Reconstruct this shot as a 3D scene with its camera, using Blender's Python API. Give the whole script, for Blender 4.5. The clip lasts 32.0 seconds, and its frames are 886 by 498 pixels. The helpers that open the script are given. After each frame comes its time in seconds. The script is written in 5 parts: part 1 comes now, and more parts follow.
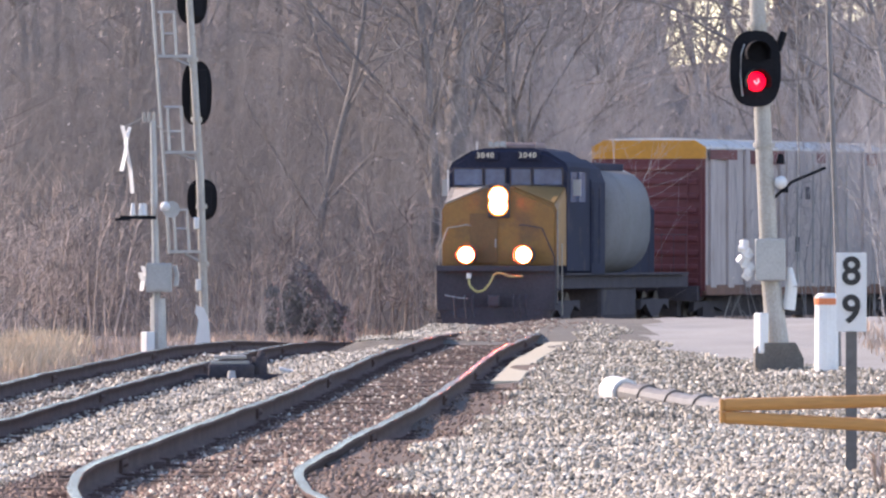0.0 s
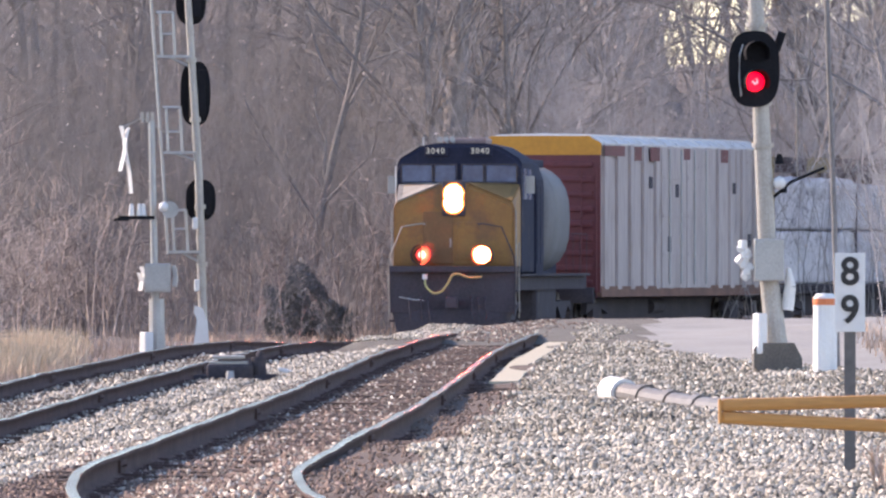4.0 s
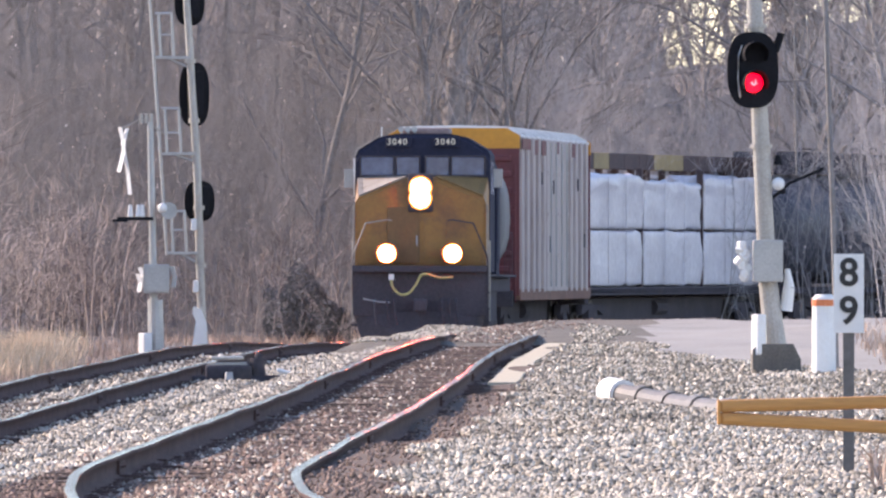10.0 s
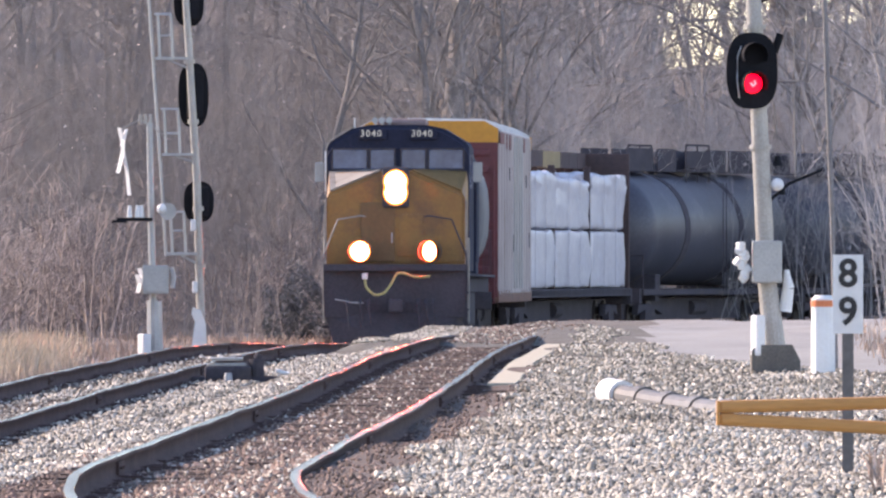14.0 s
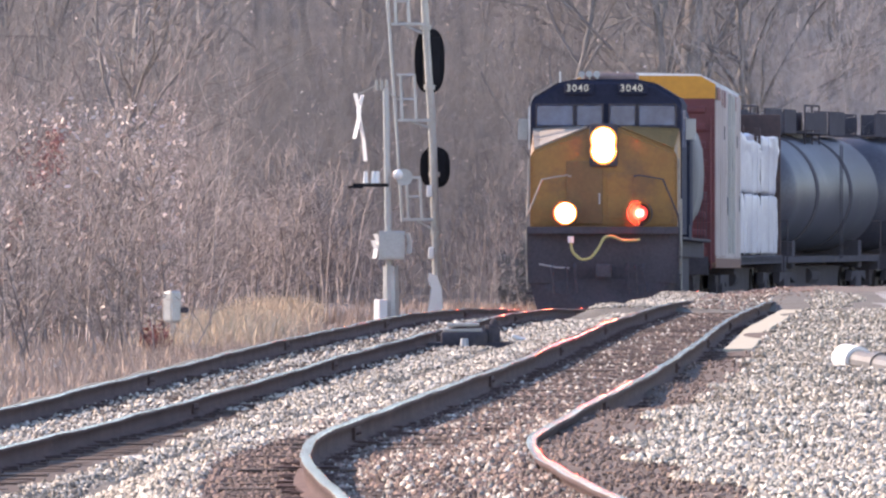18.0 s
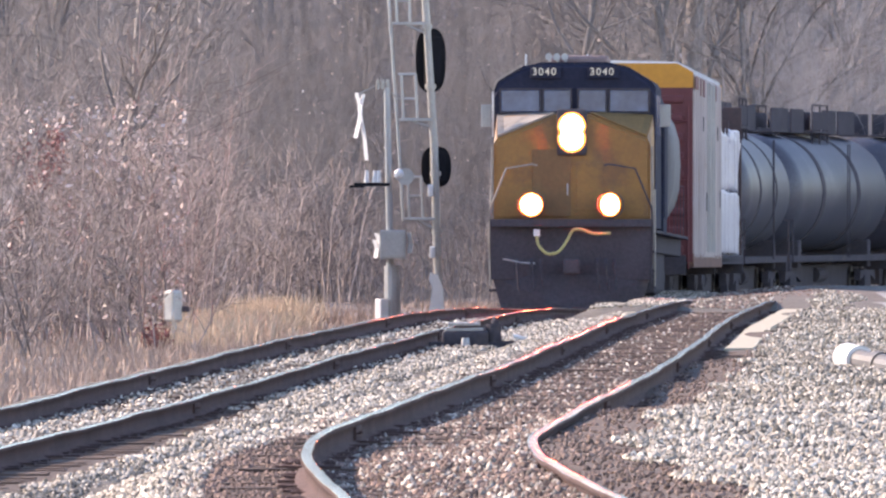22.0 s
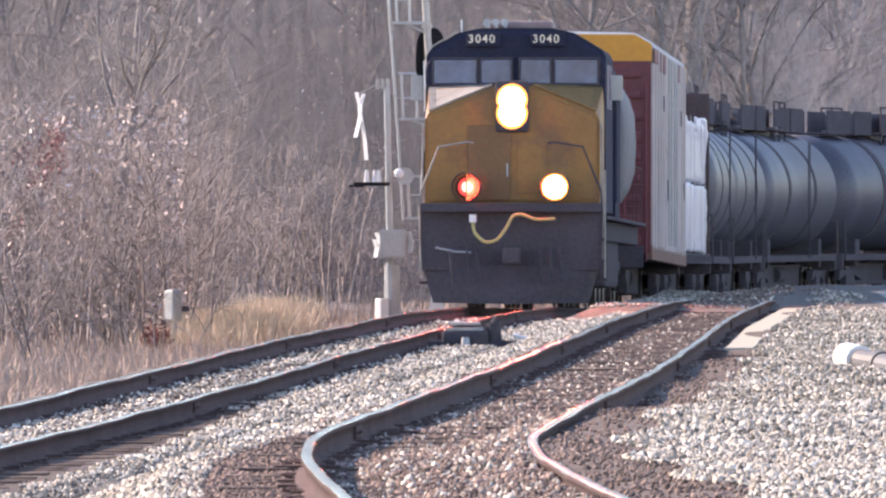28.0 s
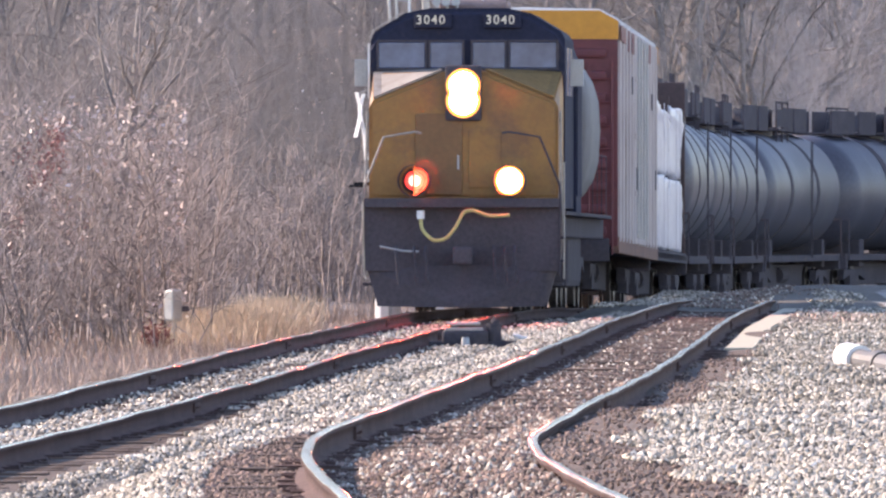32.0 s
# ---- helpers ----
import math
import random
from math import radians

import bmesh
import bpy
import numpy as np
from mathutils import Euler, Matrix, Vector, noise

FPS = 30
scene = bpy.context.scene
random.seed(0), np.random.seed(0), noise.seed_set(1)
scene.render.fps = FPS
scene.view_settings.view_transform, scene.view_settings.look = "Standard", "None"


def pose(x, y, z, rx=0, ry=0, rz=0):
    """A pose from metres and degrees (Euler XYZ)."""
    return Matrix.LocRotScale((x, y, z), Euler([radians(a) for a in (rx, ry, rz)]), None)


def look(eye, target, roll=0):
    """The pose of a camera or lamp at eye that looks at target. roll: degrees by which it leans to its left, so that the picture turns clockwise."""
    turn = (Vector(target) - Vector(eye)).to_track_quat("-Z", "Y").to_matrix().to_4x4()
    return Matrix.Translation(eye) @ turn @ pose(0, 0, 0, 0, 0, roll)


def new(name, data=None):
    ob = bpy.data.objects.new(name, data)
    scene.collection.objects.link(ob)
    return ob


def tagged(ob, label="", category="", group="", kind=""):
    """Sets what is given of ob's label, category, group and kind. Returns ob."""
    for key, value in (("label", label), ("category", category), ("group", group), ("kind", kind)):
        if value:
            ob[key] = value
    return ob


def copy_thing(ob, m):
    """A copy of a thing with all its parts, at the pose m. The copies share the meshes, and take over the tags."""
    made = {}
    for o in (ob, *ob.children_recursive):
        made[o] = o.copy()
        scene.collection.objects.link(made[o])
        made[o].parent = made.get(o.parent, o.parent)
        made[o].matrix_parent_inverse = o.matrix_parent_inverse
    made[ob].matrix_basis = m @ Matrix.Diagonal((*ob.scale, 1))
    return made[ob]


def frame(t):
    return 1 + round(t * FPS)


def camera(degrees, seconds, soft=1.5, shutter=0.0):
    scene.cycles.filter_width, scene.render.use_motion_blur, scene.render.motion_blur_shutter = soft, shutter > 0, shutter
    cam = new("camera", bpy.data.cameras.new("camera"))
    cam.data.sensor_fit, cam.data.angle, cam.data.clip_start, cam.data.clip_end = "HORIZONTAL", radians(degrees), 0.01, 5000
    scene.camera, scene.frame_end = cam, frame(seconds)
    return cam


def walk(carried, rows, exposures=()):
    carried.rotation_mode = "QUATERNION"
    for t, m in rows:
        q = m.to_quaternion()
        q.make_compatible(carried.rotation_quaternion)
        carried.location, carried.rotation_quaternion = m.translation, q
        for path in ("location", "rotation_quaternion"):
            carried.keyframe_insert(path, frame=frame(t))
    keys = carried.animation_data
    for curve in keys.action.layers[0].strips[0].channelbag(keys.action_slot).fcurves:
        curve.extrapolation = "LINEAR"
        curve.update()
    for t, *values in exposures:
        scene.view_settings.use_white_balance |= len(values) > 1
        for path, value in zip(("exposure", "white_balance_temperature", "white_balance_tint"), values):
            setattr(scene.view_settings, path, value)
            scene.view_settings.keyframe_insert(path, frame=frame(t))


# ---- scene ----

EYE = (0.0, 0.0, 1.6)
FOCAL = 22620.0
cam = camera(2 * math.degrees(math.atan(784 / FOCAL)), 32.0, soft=2.4)


def aim(right, down):
    """The camera turned by small tangents (in 1/22620) from due north on the level."""
    return look(EYE, (right / FOCAL * 1000, 1000.0, EYE[2] - down / FOCAL * 1000))


PATH = [(0.0, 414, 5), (3.0, 416, 5), (6.0, 417, 3), (9.0, 418, 3), (13.0, 420, 1), (14.5, 420, 2), (14.7, 424, 3),
        (14.8, 449, 7), (14.9, 374, 69), (15.0, 277, 107), (15.1, 191, 110), (15.2, 212, 80), (15.3, 92, 80), (15.4, 15, 78),
        (15.5, -53, 71), (16.0, -40, 66), (17.5, 7, 58), (18.0, 2, 62), (19.0, 0, 64), (23.0, 0, 63), (28.0, 0, 64), (32.0, 0, 64)]
walk(cam, [(t, aim(a, b)) for t, a, b in PATH], exposures=[(0.0, 1.30, 7450, 25), (14.6, 1.30, 7450, 25), (17.5, 1.42, 7550, 25), (32.0, 1.45, 7550, 25)])

# ---- sky and sun ----
SUN_AZ, SUN_EL = -60.0, 28.0  # degrees east of north, and above the horizon
world = bpy.data.worlds.new("sky")
scene.world = world
world.use_nodes = True
wn = world.node_tree.nodes
sky = wn.new("ShaderNodeTexSky")
sky.sky_type = "NISHITA"
sky.sun_disc = False
sky.sun_elevation, sky.sun_rotation = radians(SUN_EL), radians(SUN_AZ)
sky.dust_density, sky.air_density, sky.ozone_density = 0.0, 1.0, 3.5
world.node_tree.links.new(sky.outputs[0], wn["Background"].inputs[0])
wn["Background"].inputs[1].default_value = 0.15
sun = new("sun", bpy.data.lights.new("sun", "SUN"))
sun.data.energy, sun.data.angle, sun.data.color = 3.3, radians(0.5), (1.0, 0.90, 0.78)
sd = Vector((math.sin(radians(SUN_AZ)) * math.cos(radians(SUN_EL)), math.cos(radians(SUN_AZ)) * math.cos(radians(SUN_EL)), math.sin(radians(SUN_EL))))
sun.matrix_world = look(sd * 300, (0, 0, 0))


# ---- materials ----
def mat(name, a, b=None, scale=3.0, rough=0.7, metal=0.0, bump=0.0, fine=40.0, per=0.0, island=False, spec=0.5, emit=0.0, stretch=None, dirt=None, dirt_scale=1.2, dirt_low=0.5, coords="Object"):
    """A two-scale surface: colours a to b by coarse and fine noise, with bump, per-object or per-island change, and stains."""
    m = bpy.data.materials.new(name)
    m.use_nodes = True
    nt, n = m.node_tree, m.node_tree.nodes
    p = n["Principled BSDF"]
    link = nt.links.new
    b = b or tuple(c * 0.75 for c in a)
    tc = n.new("ShaderNodeTexCoord")
    src = tc.outputs[coords]
    if stretch:
        mp = n.new("ShaderNodeMapping")
        mp.inputs["Scale"].default_value = stretch
        link(src, mp.inputs[0])
        src = mp.outputs[0]
    c1, c2 = n.new("ShaderNodeTexNoise"), n.new("ShaderNodeTexNoise")
    c1.inputs["Scale"].default_value, c2.inputs["Scale"].default_value = scale, fine
    c1.inputs["Detail"].default_value, c2.inputs["Detail"].default_value = 3, 4
    link(src, c1.inputs[0]), link(src, c2.inputs[0])
    add = n.new("ShaderNodeMath")
    add.operation = "ADD"
    link(c1.outputs[0], add.inputs[0]), link(c2.outputs[0], add.inputs[1])
    rng = n.new("ShaderNodeMapRange")
    rng.inputs["From Min"].default_value, rng.inputs["From Max"].default_value = 0.7, 1.3
    link(add.outputs[0], rng.inputs[0])
    mix = n.new("ShaderNodeMix")
    mix.data_type = "RGBA"
    mix.inputs[6].default_value, mix.inputs[7].default_value = (*a, 1), (*b, 1)
    link(rng.outputs[0], mix.inputs[0])
    out = mix.outputs[2]
    if dirt:
        d = n.new("ShaderNodeTexNoise")
        d.inputs["Scale"].default_value, d.inputs["Detail"].default_value, d.inputs["Roughness"].default_value = dirt_scale, 6, 0.7
        link(src, d.inputs[0])
        dr = n.new("ShaderNodeMapRange")
        dr.inputs["From Min"].default_value, dr.inputs["From Max"].default_value = dirt_low, dirt_low + 0.2
        link(d.outputs[0], dr.inputs[0])
        dm = n.new("ShaderNodeMix")
        dm.data_type = "RGBA"
        dm.inputs[7].default_value = (*dirt, 1)
        link(dr.outputs[0], dm.inputs[0]), link(out, dm.inputs[6])
        out = dm.outputs[2]
    if per or island:
        if island:
            g = n.new("ShaderNodeNewGeometry")
            rnd = g.outputs["Random Per Island"]
        else:
            g = n.new("ShaderNodeObjectInfo")
            rnd = g.outputs["Random"]
        hr = n.new("ShaderNodeMapRange")
        hr.inputs["To Min"].default_value, hr.inputs["To Max"].default_value = 1 - per, 1 + per
        link(rnd, hr.inputs[0])
        hs = n.new("ShaderNodeHueSaturation")
        link(hr.outputs[0], hs.inputs["Value"]), link(out, hs.inputs["Color"])
        out = hs.outputs[0]
    link(out, p.inputs["Base Color"])
    p.inputs["Roughness"].default_value, p.inputs["Metallic"].default_value = rough, metal
    p.inputs["Specular IOR Level"].default_value = spec
    if emit:
        p.inputs["Emission Color"].default_value, p.inputs["Emission Strength"].default_value = (*a, 1), emit
    if bump:
        bp = n.new("ShaderNodeBump")
        bp.inputs["Strength"].default_value, bp.inputs["Distance"].default_value = bump, 0.02
        link(c2.outputs[0], bp.inputs["Height"]), link(bp.outputs[0], p.inputs["Normal"])
    return m


def lamp_mat(name, colour, strength):
    m = bpy.data.materials.new(name)
    m.use_nodes = True
    p = m.node_tree.nodes["Principled BSDF"]
    p.inputs["Base Color"].default_value = (0.02, 0.02, 0.02, 1)
    p.inputs["Emission Color"].default_value, p.inputs["Emission Strength"].default_value = (*colour, 1), strength
    return m


M_STONE = mat("ballast_stone", (0.71, 0.64, 0.53), (0.20, 0.175, 0.135), 0.6, 0.6, fine=18, per=0.8, island=True)
M_STONE_BROWN = mat("ballast_stone_rusty", (0.32, 0.222, 0.178), (0.13, 0.09, 0.072), 0.6, 0.85, fine=18, per=0.6, island=True)
M_STONE_DARK = mat("dirty_ballast_stone", (0.30, 0.27, 0.21), (0.13, 0.115, 0.09), 0.6, 0.85, fine=18, per=0.6, island=True)
M_BALLAST = mat("ballast_bed", (0.17, 0.152, 0.125), (0.08, 0.07, 0.057), 1.5, 0.9, bump=1.0, fine=16)
M_SOIL = mat("dry_soil_and_litter", (0.19, 0.16, 0.148), (0.10, 0.085, 0.08), 0.15, 0.95, bump=0.8, fine=5)
M_ROADWAY = mat("gravel_roadway", (0.35, 0.335, 0.31), (0.22, 0.21, 0.195), 0.3, 0.9, bump=0.6, fine=20)
M_TIEDIRT = mat("brown_track_dirt", (0.15, 0.105, 0.08), (0.08, 0.058, 0.046), 1.2, 0.95, bump=0.8, fine=14)
M_TIE = mat("creosoted_wood", (0.16, 0.105, 0.075), (0.075, 0.05, 0.04), 2.0, 0.85, bump=0.8, fine=22, per=0.4, stretch=(0.3, 4, 4))
M_RAIL = mat("rusty_rail_steel", (0.135, 0.084, 0.076), (0.072, 0.047, 0.044), 1.5, 0.9, spec=0.2, metal=0.0, bump=0.3, fine=30)
M_RAILTOP = mat("polished_rail_head", (0.36, 0.30, 0.265), (0.20, 0.16, 0.14), 1.0, 0.14, metal=0.85, fine=20)
M_BARK = mat("grey_bark", (0.27, 0.245, 0.235), (0.16, 0.145, 0.14), 1.2, 0.9, bump=0.8, fine=12, per=0.25)
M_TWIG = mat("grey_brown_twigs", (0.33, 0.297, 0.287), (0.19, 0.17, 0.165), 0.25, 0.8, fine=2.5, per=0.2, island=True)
# distance haze and sunlit brightness put into the twig colour
M_HAZYTWIG = mat("pale_grey_far_twigs", (0.47, 0.44, 0.44), (0.29, 0.27, 0.27), 0.12, 0.85, fine=1.6, per=0.15, island=True)
M_BRUSH = mat("reddish_brush_twigs", (0.42, 0.345, 0.315), (0.19, 0.155, 0.145), 0.4, 0.8, fine=3.0, per=0.65, island=True)
M_DRYGRASS = mat("straw_grass", (0.80, 0.62, 0.44), (0.60, 0.45, 0.31), 0.5, 0.8, fine=6, per=0.3, island=True)
M_DULLGRASS = mat("dull_winter_grass", (0.60, 0.43, 0.33), (0.38, 0.27, 0.21), 0.5, 0.85, fine=6, per=0.4, island=True)
M_LEAF = mat("dry_pale_leaves", (0.74, 0.62, 0.55), (0.44, 0.30, 0.26), 0.5, 0.6, fine=6, per=0.5, island=True)
# nose slopes by colour: sunlit cream, shaded brown; the cream also serves rails
M_NOSETOP = mat("cream_grey_nose_paint", (0.36, 0.32, 0.28), (0.26, 0.23, 0.20), 2.0, 0.6, fine=12, dirt=(0.20, 0.165, 0.135), dirt_low=0.5, dirt_scale=2.5)
M_NOSESHADE = mat("dull_brown_nose_paint", (0.27, 0.17, 0.075), (0.19, 0.12, 0.055), 1.2, 0.9, fine=12, spec=0.1)
M_EVERGREEN = mat("dark_evergreen_needles", (0.17, 0.168, 0.175), (0.10, 0.10, 0.105), 1, 0.8, fine=6, per=0.4, island=True)
M_BLUE = mat("dark_blue_loco_paint", (0.030, 0.034, 0.062), (0.020, 0.023, 0.043), 0.8, 0.8, fine=14, spec=0.2, dirt=(0.11, 0.09, 0.08), dirt_low=0.56)
M_YELLOW = mat("yellow_loco_paint", (0.35, 0.17, 0.04), (0.26, 0.125, 0.035), 0.9, 0.5, fine=14, dirt=(0.17, 0.085, 0.04), dirt_low=0.48)
# sooty black, its base raised to stand in for the haze veil
M_BLACK = mat("sooty_black_paint", (0.095, 0.084, 0.096), (0.058, 0.052, 0.061), 1.2, 0.9, fine=18, spec=0.2, dirt=(0.13, 0.11, 0.10), dirt_low=0.56)
M_TANK = mat("black_tank_paint", (0.080, 0.081, 0.103), (0.045, 0.045, 0.06), 0.5, 0.42, fine=12, dirt=(0.17, 0.16, 0.16), dirt_low=0.56, dirt_scale=0.7)
M_TANKGREY = mat("grey_tank_paint", (0.21, 0.205, 0.21), (0.15, 0.146, 0.145), 0.6, 0.7, fine=9, dirt=(0.16, 0.13, 0.11), dirt_low=0.58)
M_BOXWHITE = mat("weathered_white_car_paint", (0.56, 0.48, 0.45), (0.40, 0.33, 0.31), 0.6, 0.8, fine=6, stretch=(1, 1, 0.2), dirt=(0.33, 0.25, 0.21), dirt_low=0.54, dirt_scale=2.4)
M_BOXRED = mat("faded_red_car_paint", (0.19, 0.042, 0.045), (0.13, 0.032, 0.035), 0.6, 0.6, fine=7, dirt=(0.15, 0.06, 0.05), dirt_low=0.58)
M_BOXYELLOW = mat("ochre_yellow_car_paint", (0.74, 0.32, 0.045), (0.60, 0.25, 0.04), 0.6, 0.7, fine=7)
M_ROOF = mat("galvanised_roof_sheet", (0.72, 0.70, 0.68), (0.58, 0.56, 0.54), 0.8, 0.5, metal=0.2, fine=10)
M_WRAP = mat("white_plastic_lumber_wrap", (0.74, 0.71, 0.74), (0.54, 0.51, 0.55), 0.9, 0.35, bump=1.0, fine=6, dirt=(0.55, 0.47, 0.45), dirt_low=0.6, dirt_scale=1.6)
M_STEEL = mat("galvanised_steel", (0.46, 0.46, 0.45), (0.34, 0.34, 0.33), 2.0, 0.45, metal=0.4, fine=30)
M_SILVER = mat("aluminium_paint", (0.46, 0.43, 0.39), (0.31, 0.285, 0.255), 2.0, 0.42, metal=0.2, fine=30, dirt=(0.45, 0.42, 0.38), dirt_low=0.6)
M_SIGBLACK = mat("matt_black_signal_paint", (0.018, 0.018, 0.022), (0.012, 0.012, 0.014), 2.0, 0.8, fine=25, spec=0.12)
M_CONC = mat("weathered_concrete", (0.19, 0.172, 0.15), (0.11, 0.10, 0.09), 2.0, 0.9, bump=0.6, fine=35)
M_SLAB = mat("pale_concrete_slab", (0.56, 0.50, 0.38), (0.42, 0.375, 0.28), 0.8, 0.9, bump=0.3, fine=25)
M_WHITE = mat("white_paint", (0.82, 0.82, 0.80), (0.74, 0.73, 0.70), 2.5, 0.5, fine=30, dirt=(0.5, 0.47, 0.43), dirt_low=0.64)
M_ORANGE = mat("orange_reflective_band", (0.80, 0.22, 0.08), (0.70, 0.18, 0.06), 3, 0.4, fine=25)
M_GATE = mat("yellow_gate_paint", (0.66, 0.32, 0.09), (0.48, 0.22, 0.065), 1.5, 0.55, fine=20, stretch=(0.4, 3, 3), dirt=(0.34, 0.19, 0.09), dirt_low=0.62, dirt_scale=3.0)
M_SIGN = mat("white_sign_sheet", (0.80, 0.80, 0.78), (0.72, 0.72, 0.70), 3, 0.45, fine=20)
M_INK = mat("black_sign_lettering", (0.02, 0.02, 0.022), (0.015, 0.015, 0.016), 3, 0.5, fine=20)
# slight emission added to brighten the digits
M_NUMBER = mat("cream_number_lettering", (0.66, 0.62, 0.50), (0.55, 0.52, 0.42), 3, 0.5, fine=20, emit=0.06)
# blue of the reflected sky put into the glass base colour
M_GLASS = mat("dark_cab_glass", (0.07, 0.125, 0.25), (0.028, 0.05, 0.12), 0.9, 0.15, fine=4, spec=0.6)
M_PIPE = mat("grey_drain_pipe", (0.16, 0.15, 0.145), (0.10, 0.095, 0.09), 3, 0.6, fine=20, dirt=(0.16, 0.14, 0.13), dirt_low=0.58)
M_POLE = mat("weathered_pole", (0.27, 0.25, 0.24), (0.18, 0.165, 0.16), 3, 0.8, fine=20)
M_HOSE = mat("yellow_air_hose", (0.55, 0.48, 0.18), (0.40, 0.36, 0.16), 4, 0.6, fine=25)
M_WHEEL = mat("wheel_steel", (0.12, 0.10, 0.09), (0.06, 0.05, 0.05), 3, 0.5, metal=0.6, fine=20)
M_HEAD = lamp_mat("headlight_glow", (1.0, 0.08, 0.035), 180.0)
# emissive ring standing in for the orange halo round the lamps
M_HALO = lamp_mat("lit_reflector_bowl", (1.0, 0.36, 0.08), 1.3)
M_PINK = lamp_mat("dim_lamp_rim", (1.0, 0.06, 0.05), 0.9)
M_DIM = lamp_mat("dim_lamp_lens", (1.0, 0.45, 0.38), 1.6)
M_REDCORE = lamp_mat("red_lamp_core", (1.0, 0.22, 0.28), 1.3)
M_REDLEAF = mat("dry_red_leaves", (0.34, 0.13, 0.11), (0.20, 0.08, 0.07), 0.5, 0.6, fine=6, per=0.5, island=True)
M_RED = lamp_mat("red_signal_glow", (1.0, 0.0, 0.02), 1.25)


# ---- mesh helpers ----
def part(name, bm, material, parent=None, label="", smooth=False, loc=None):
    """One mesh object out of a bmesh (or a ready mesh), under its thing."""
    if isinstance(bm, bmesh.types.BMesh):
        me = bpy.data.meshes.new(name)
        if smooth:
            for f in bm.faces:
                f.smooth = True
        bm.normal_update()
        bm.to_mesh(me)
        bm.free()
    else:
        me = bm
    if material is not None and not me.materials:
        me.materials.append(material)
    ob = new(name, me)
    if parent:
        ob.parent = parent
    if loc:
        ob.location = loc
    if label:
        ob["label"] = label
    return ob


def thing(name, label, category, group="", kind="", at=(0, 0, 0), rz=0.0):
    ob = new(name)
    ob.empty_display_size = 0.3
    ob.matrix_basis = pose(at[0], at[1], at[2], 0, 0, rz)
    return tagged(ob, label, category, group, kind)


def B():
    return bmesh.new()


def box(bm, c, s, bevel=0.0, rot=None):
    m = Matrix.Translation(c) @ (rot.to_4x4() if rot else Matrix()) @ Matrix.Diagonal((s[0], s[1], s[2], 1))
    r = bmesh.ops.create_cube(bm, size=1.0, matrix=m)
    if bevel:
        es = list({e for v in r["verts"] for e in v.link_edges})
        bmesh.ops.bevel(bm, geom=es, offset=bevel, segments=2, affect="EDGES", profile=0.6)
    return bm


def cyl(bm, p, q, r, n=10, r2=None):
    p, q = Vector(p), Vector(q)
    d = q - p
    m = Matrix.Translation((p + q) / 2) @ d.to_track_quat("Z", "Y").to_matrix().to_4x4()
    bmesh.ops.create_cone(bm, cap_ends=True, segments=n, radius1=r, radius2=r if r2 is None else r2, depth=d.length, matrix=m)
    return bm


def tube(bm, pts, r, n=6):
    """A bent pipe through points."""
    pts = [Vector(p) for p in pts]
    rings = []
    for i, p in enumerate(pts):
        d = (pts[min(i + 1, len(pts) - 1)] - pts[max(i - 1, 0)]).normalized()
        q = d.to_track_quat("Z", "Y")
        rings.append([bm.verts.new(p + q @ Vector((r * math.cos(2 * math.pi * k / n), r * math.sin(2 * math.pi * k / n), 0))) for k in range(n)])
    for a, b in zip(rings, rings[1:]):
        for k in range(n):
            bm.faces.new((a[k], a[(k + 1) % n], b[(k + 1) % n], b[k]))
    bm.faces.new(rings[0][::-1])
    bm.faces.new(rings[-1])
    return bm


def prism(bm, outline, axis, lo, hi):
    """An outline of (a, b) pairs drawn out along axis: x (a=y, b=z), y (a=x, b=z) or z (a=x, b=y)."""
    put = {"x": lambda a, b, w: (w, a, b), "y": lambda a, b, w: (a, w, b), "z": lambda a, b, w: (a, b, w)}[axis]
    v0 = [bm.verts.new(put(a, b, lo)) for a, b in outline]
    v1 = [bm.verts.new(put(a, b, hi)) for a, b in outline]
    n = len(outline)
    fs = [bm.faces.new((v0[i], v0[(i + 1) % n], v1[(i + 1) % n], v1[i])) for i in range(n)]
    fs += [bm.faces.new(v0[::-1]), bm.faces.new(v1)]
    bmesh.ops.recalc_face_normals(bm, faces=fs)
    return bm


def lathe(bm, prof, axis_y=0.0, centre=(0, 0), n=24):
    """Rings (y, radius) round a lengthwise axis at centre (x, z)."""
    rings = []
    for y, r in prof:
        rings.append([bm.verts.new((centre[0] + r * math.cos(2 * math.pi * k / n), y, centre[1] + r * math.sin(2 * math.pi * k / n))) for k in range(n)])
    for a, b in zip(rings, rings[1:]):
        for k in range(n):
            bm.faces.new((a[k], b[k], b[(k + 1) % n], a[(k + 1) % n]))
    bm.faces.new(rings[0])
    bm.faces.new(rings[-1][::-1])
    bmesh.ops.recalc_face_normals(bm, faces=bm.faces)
    return bm


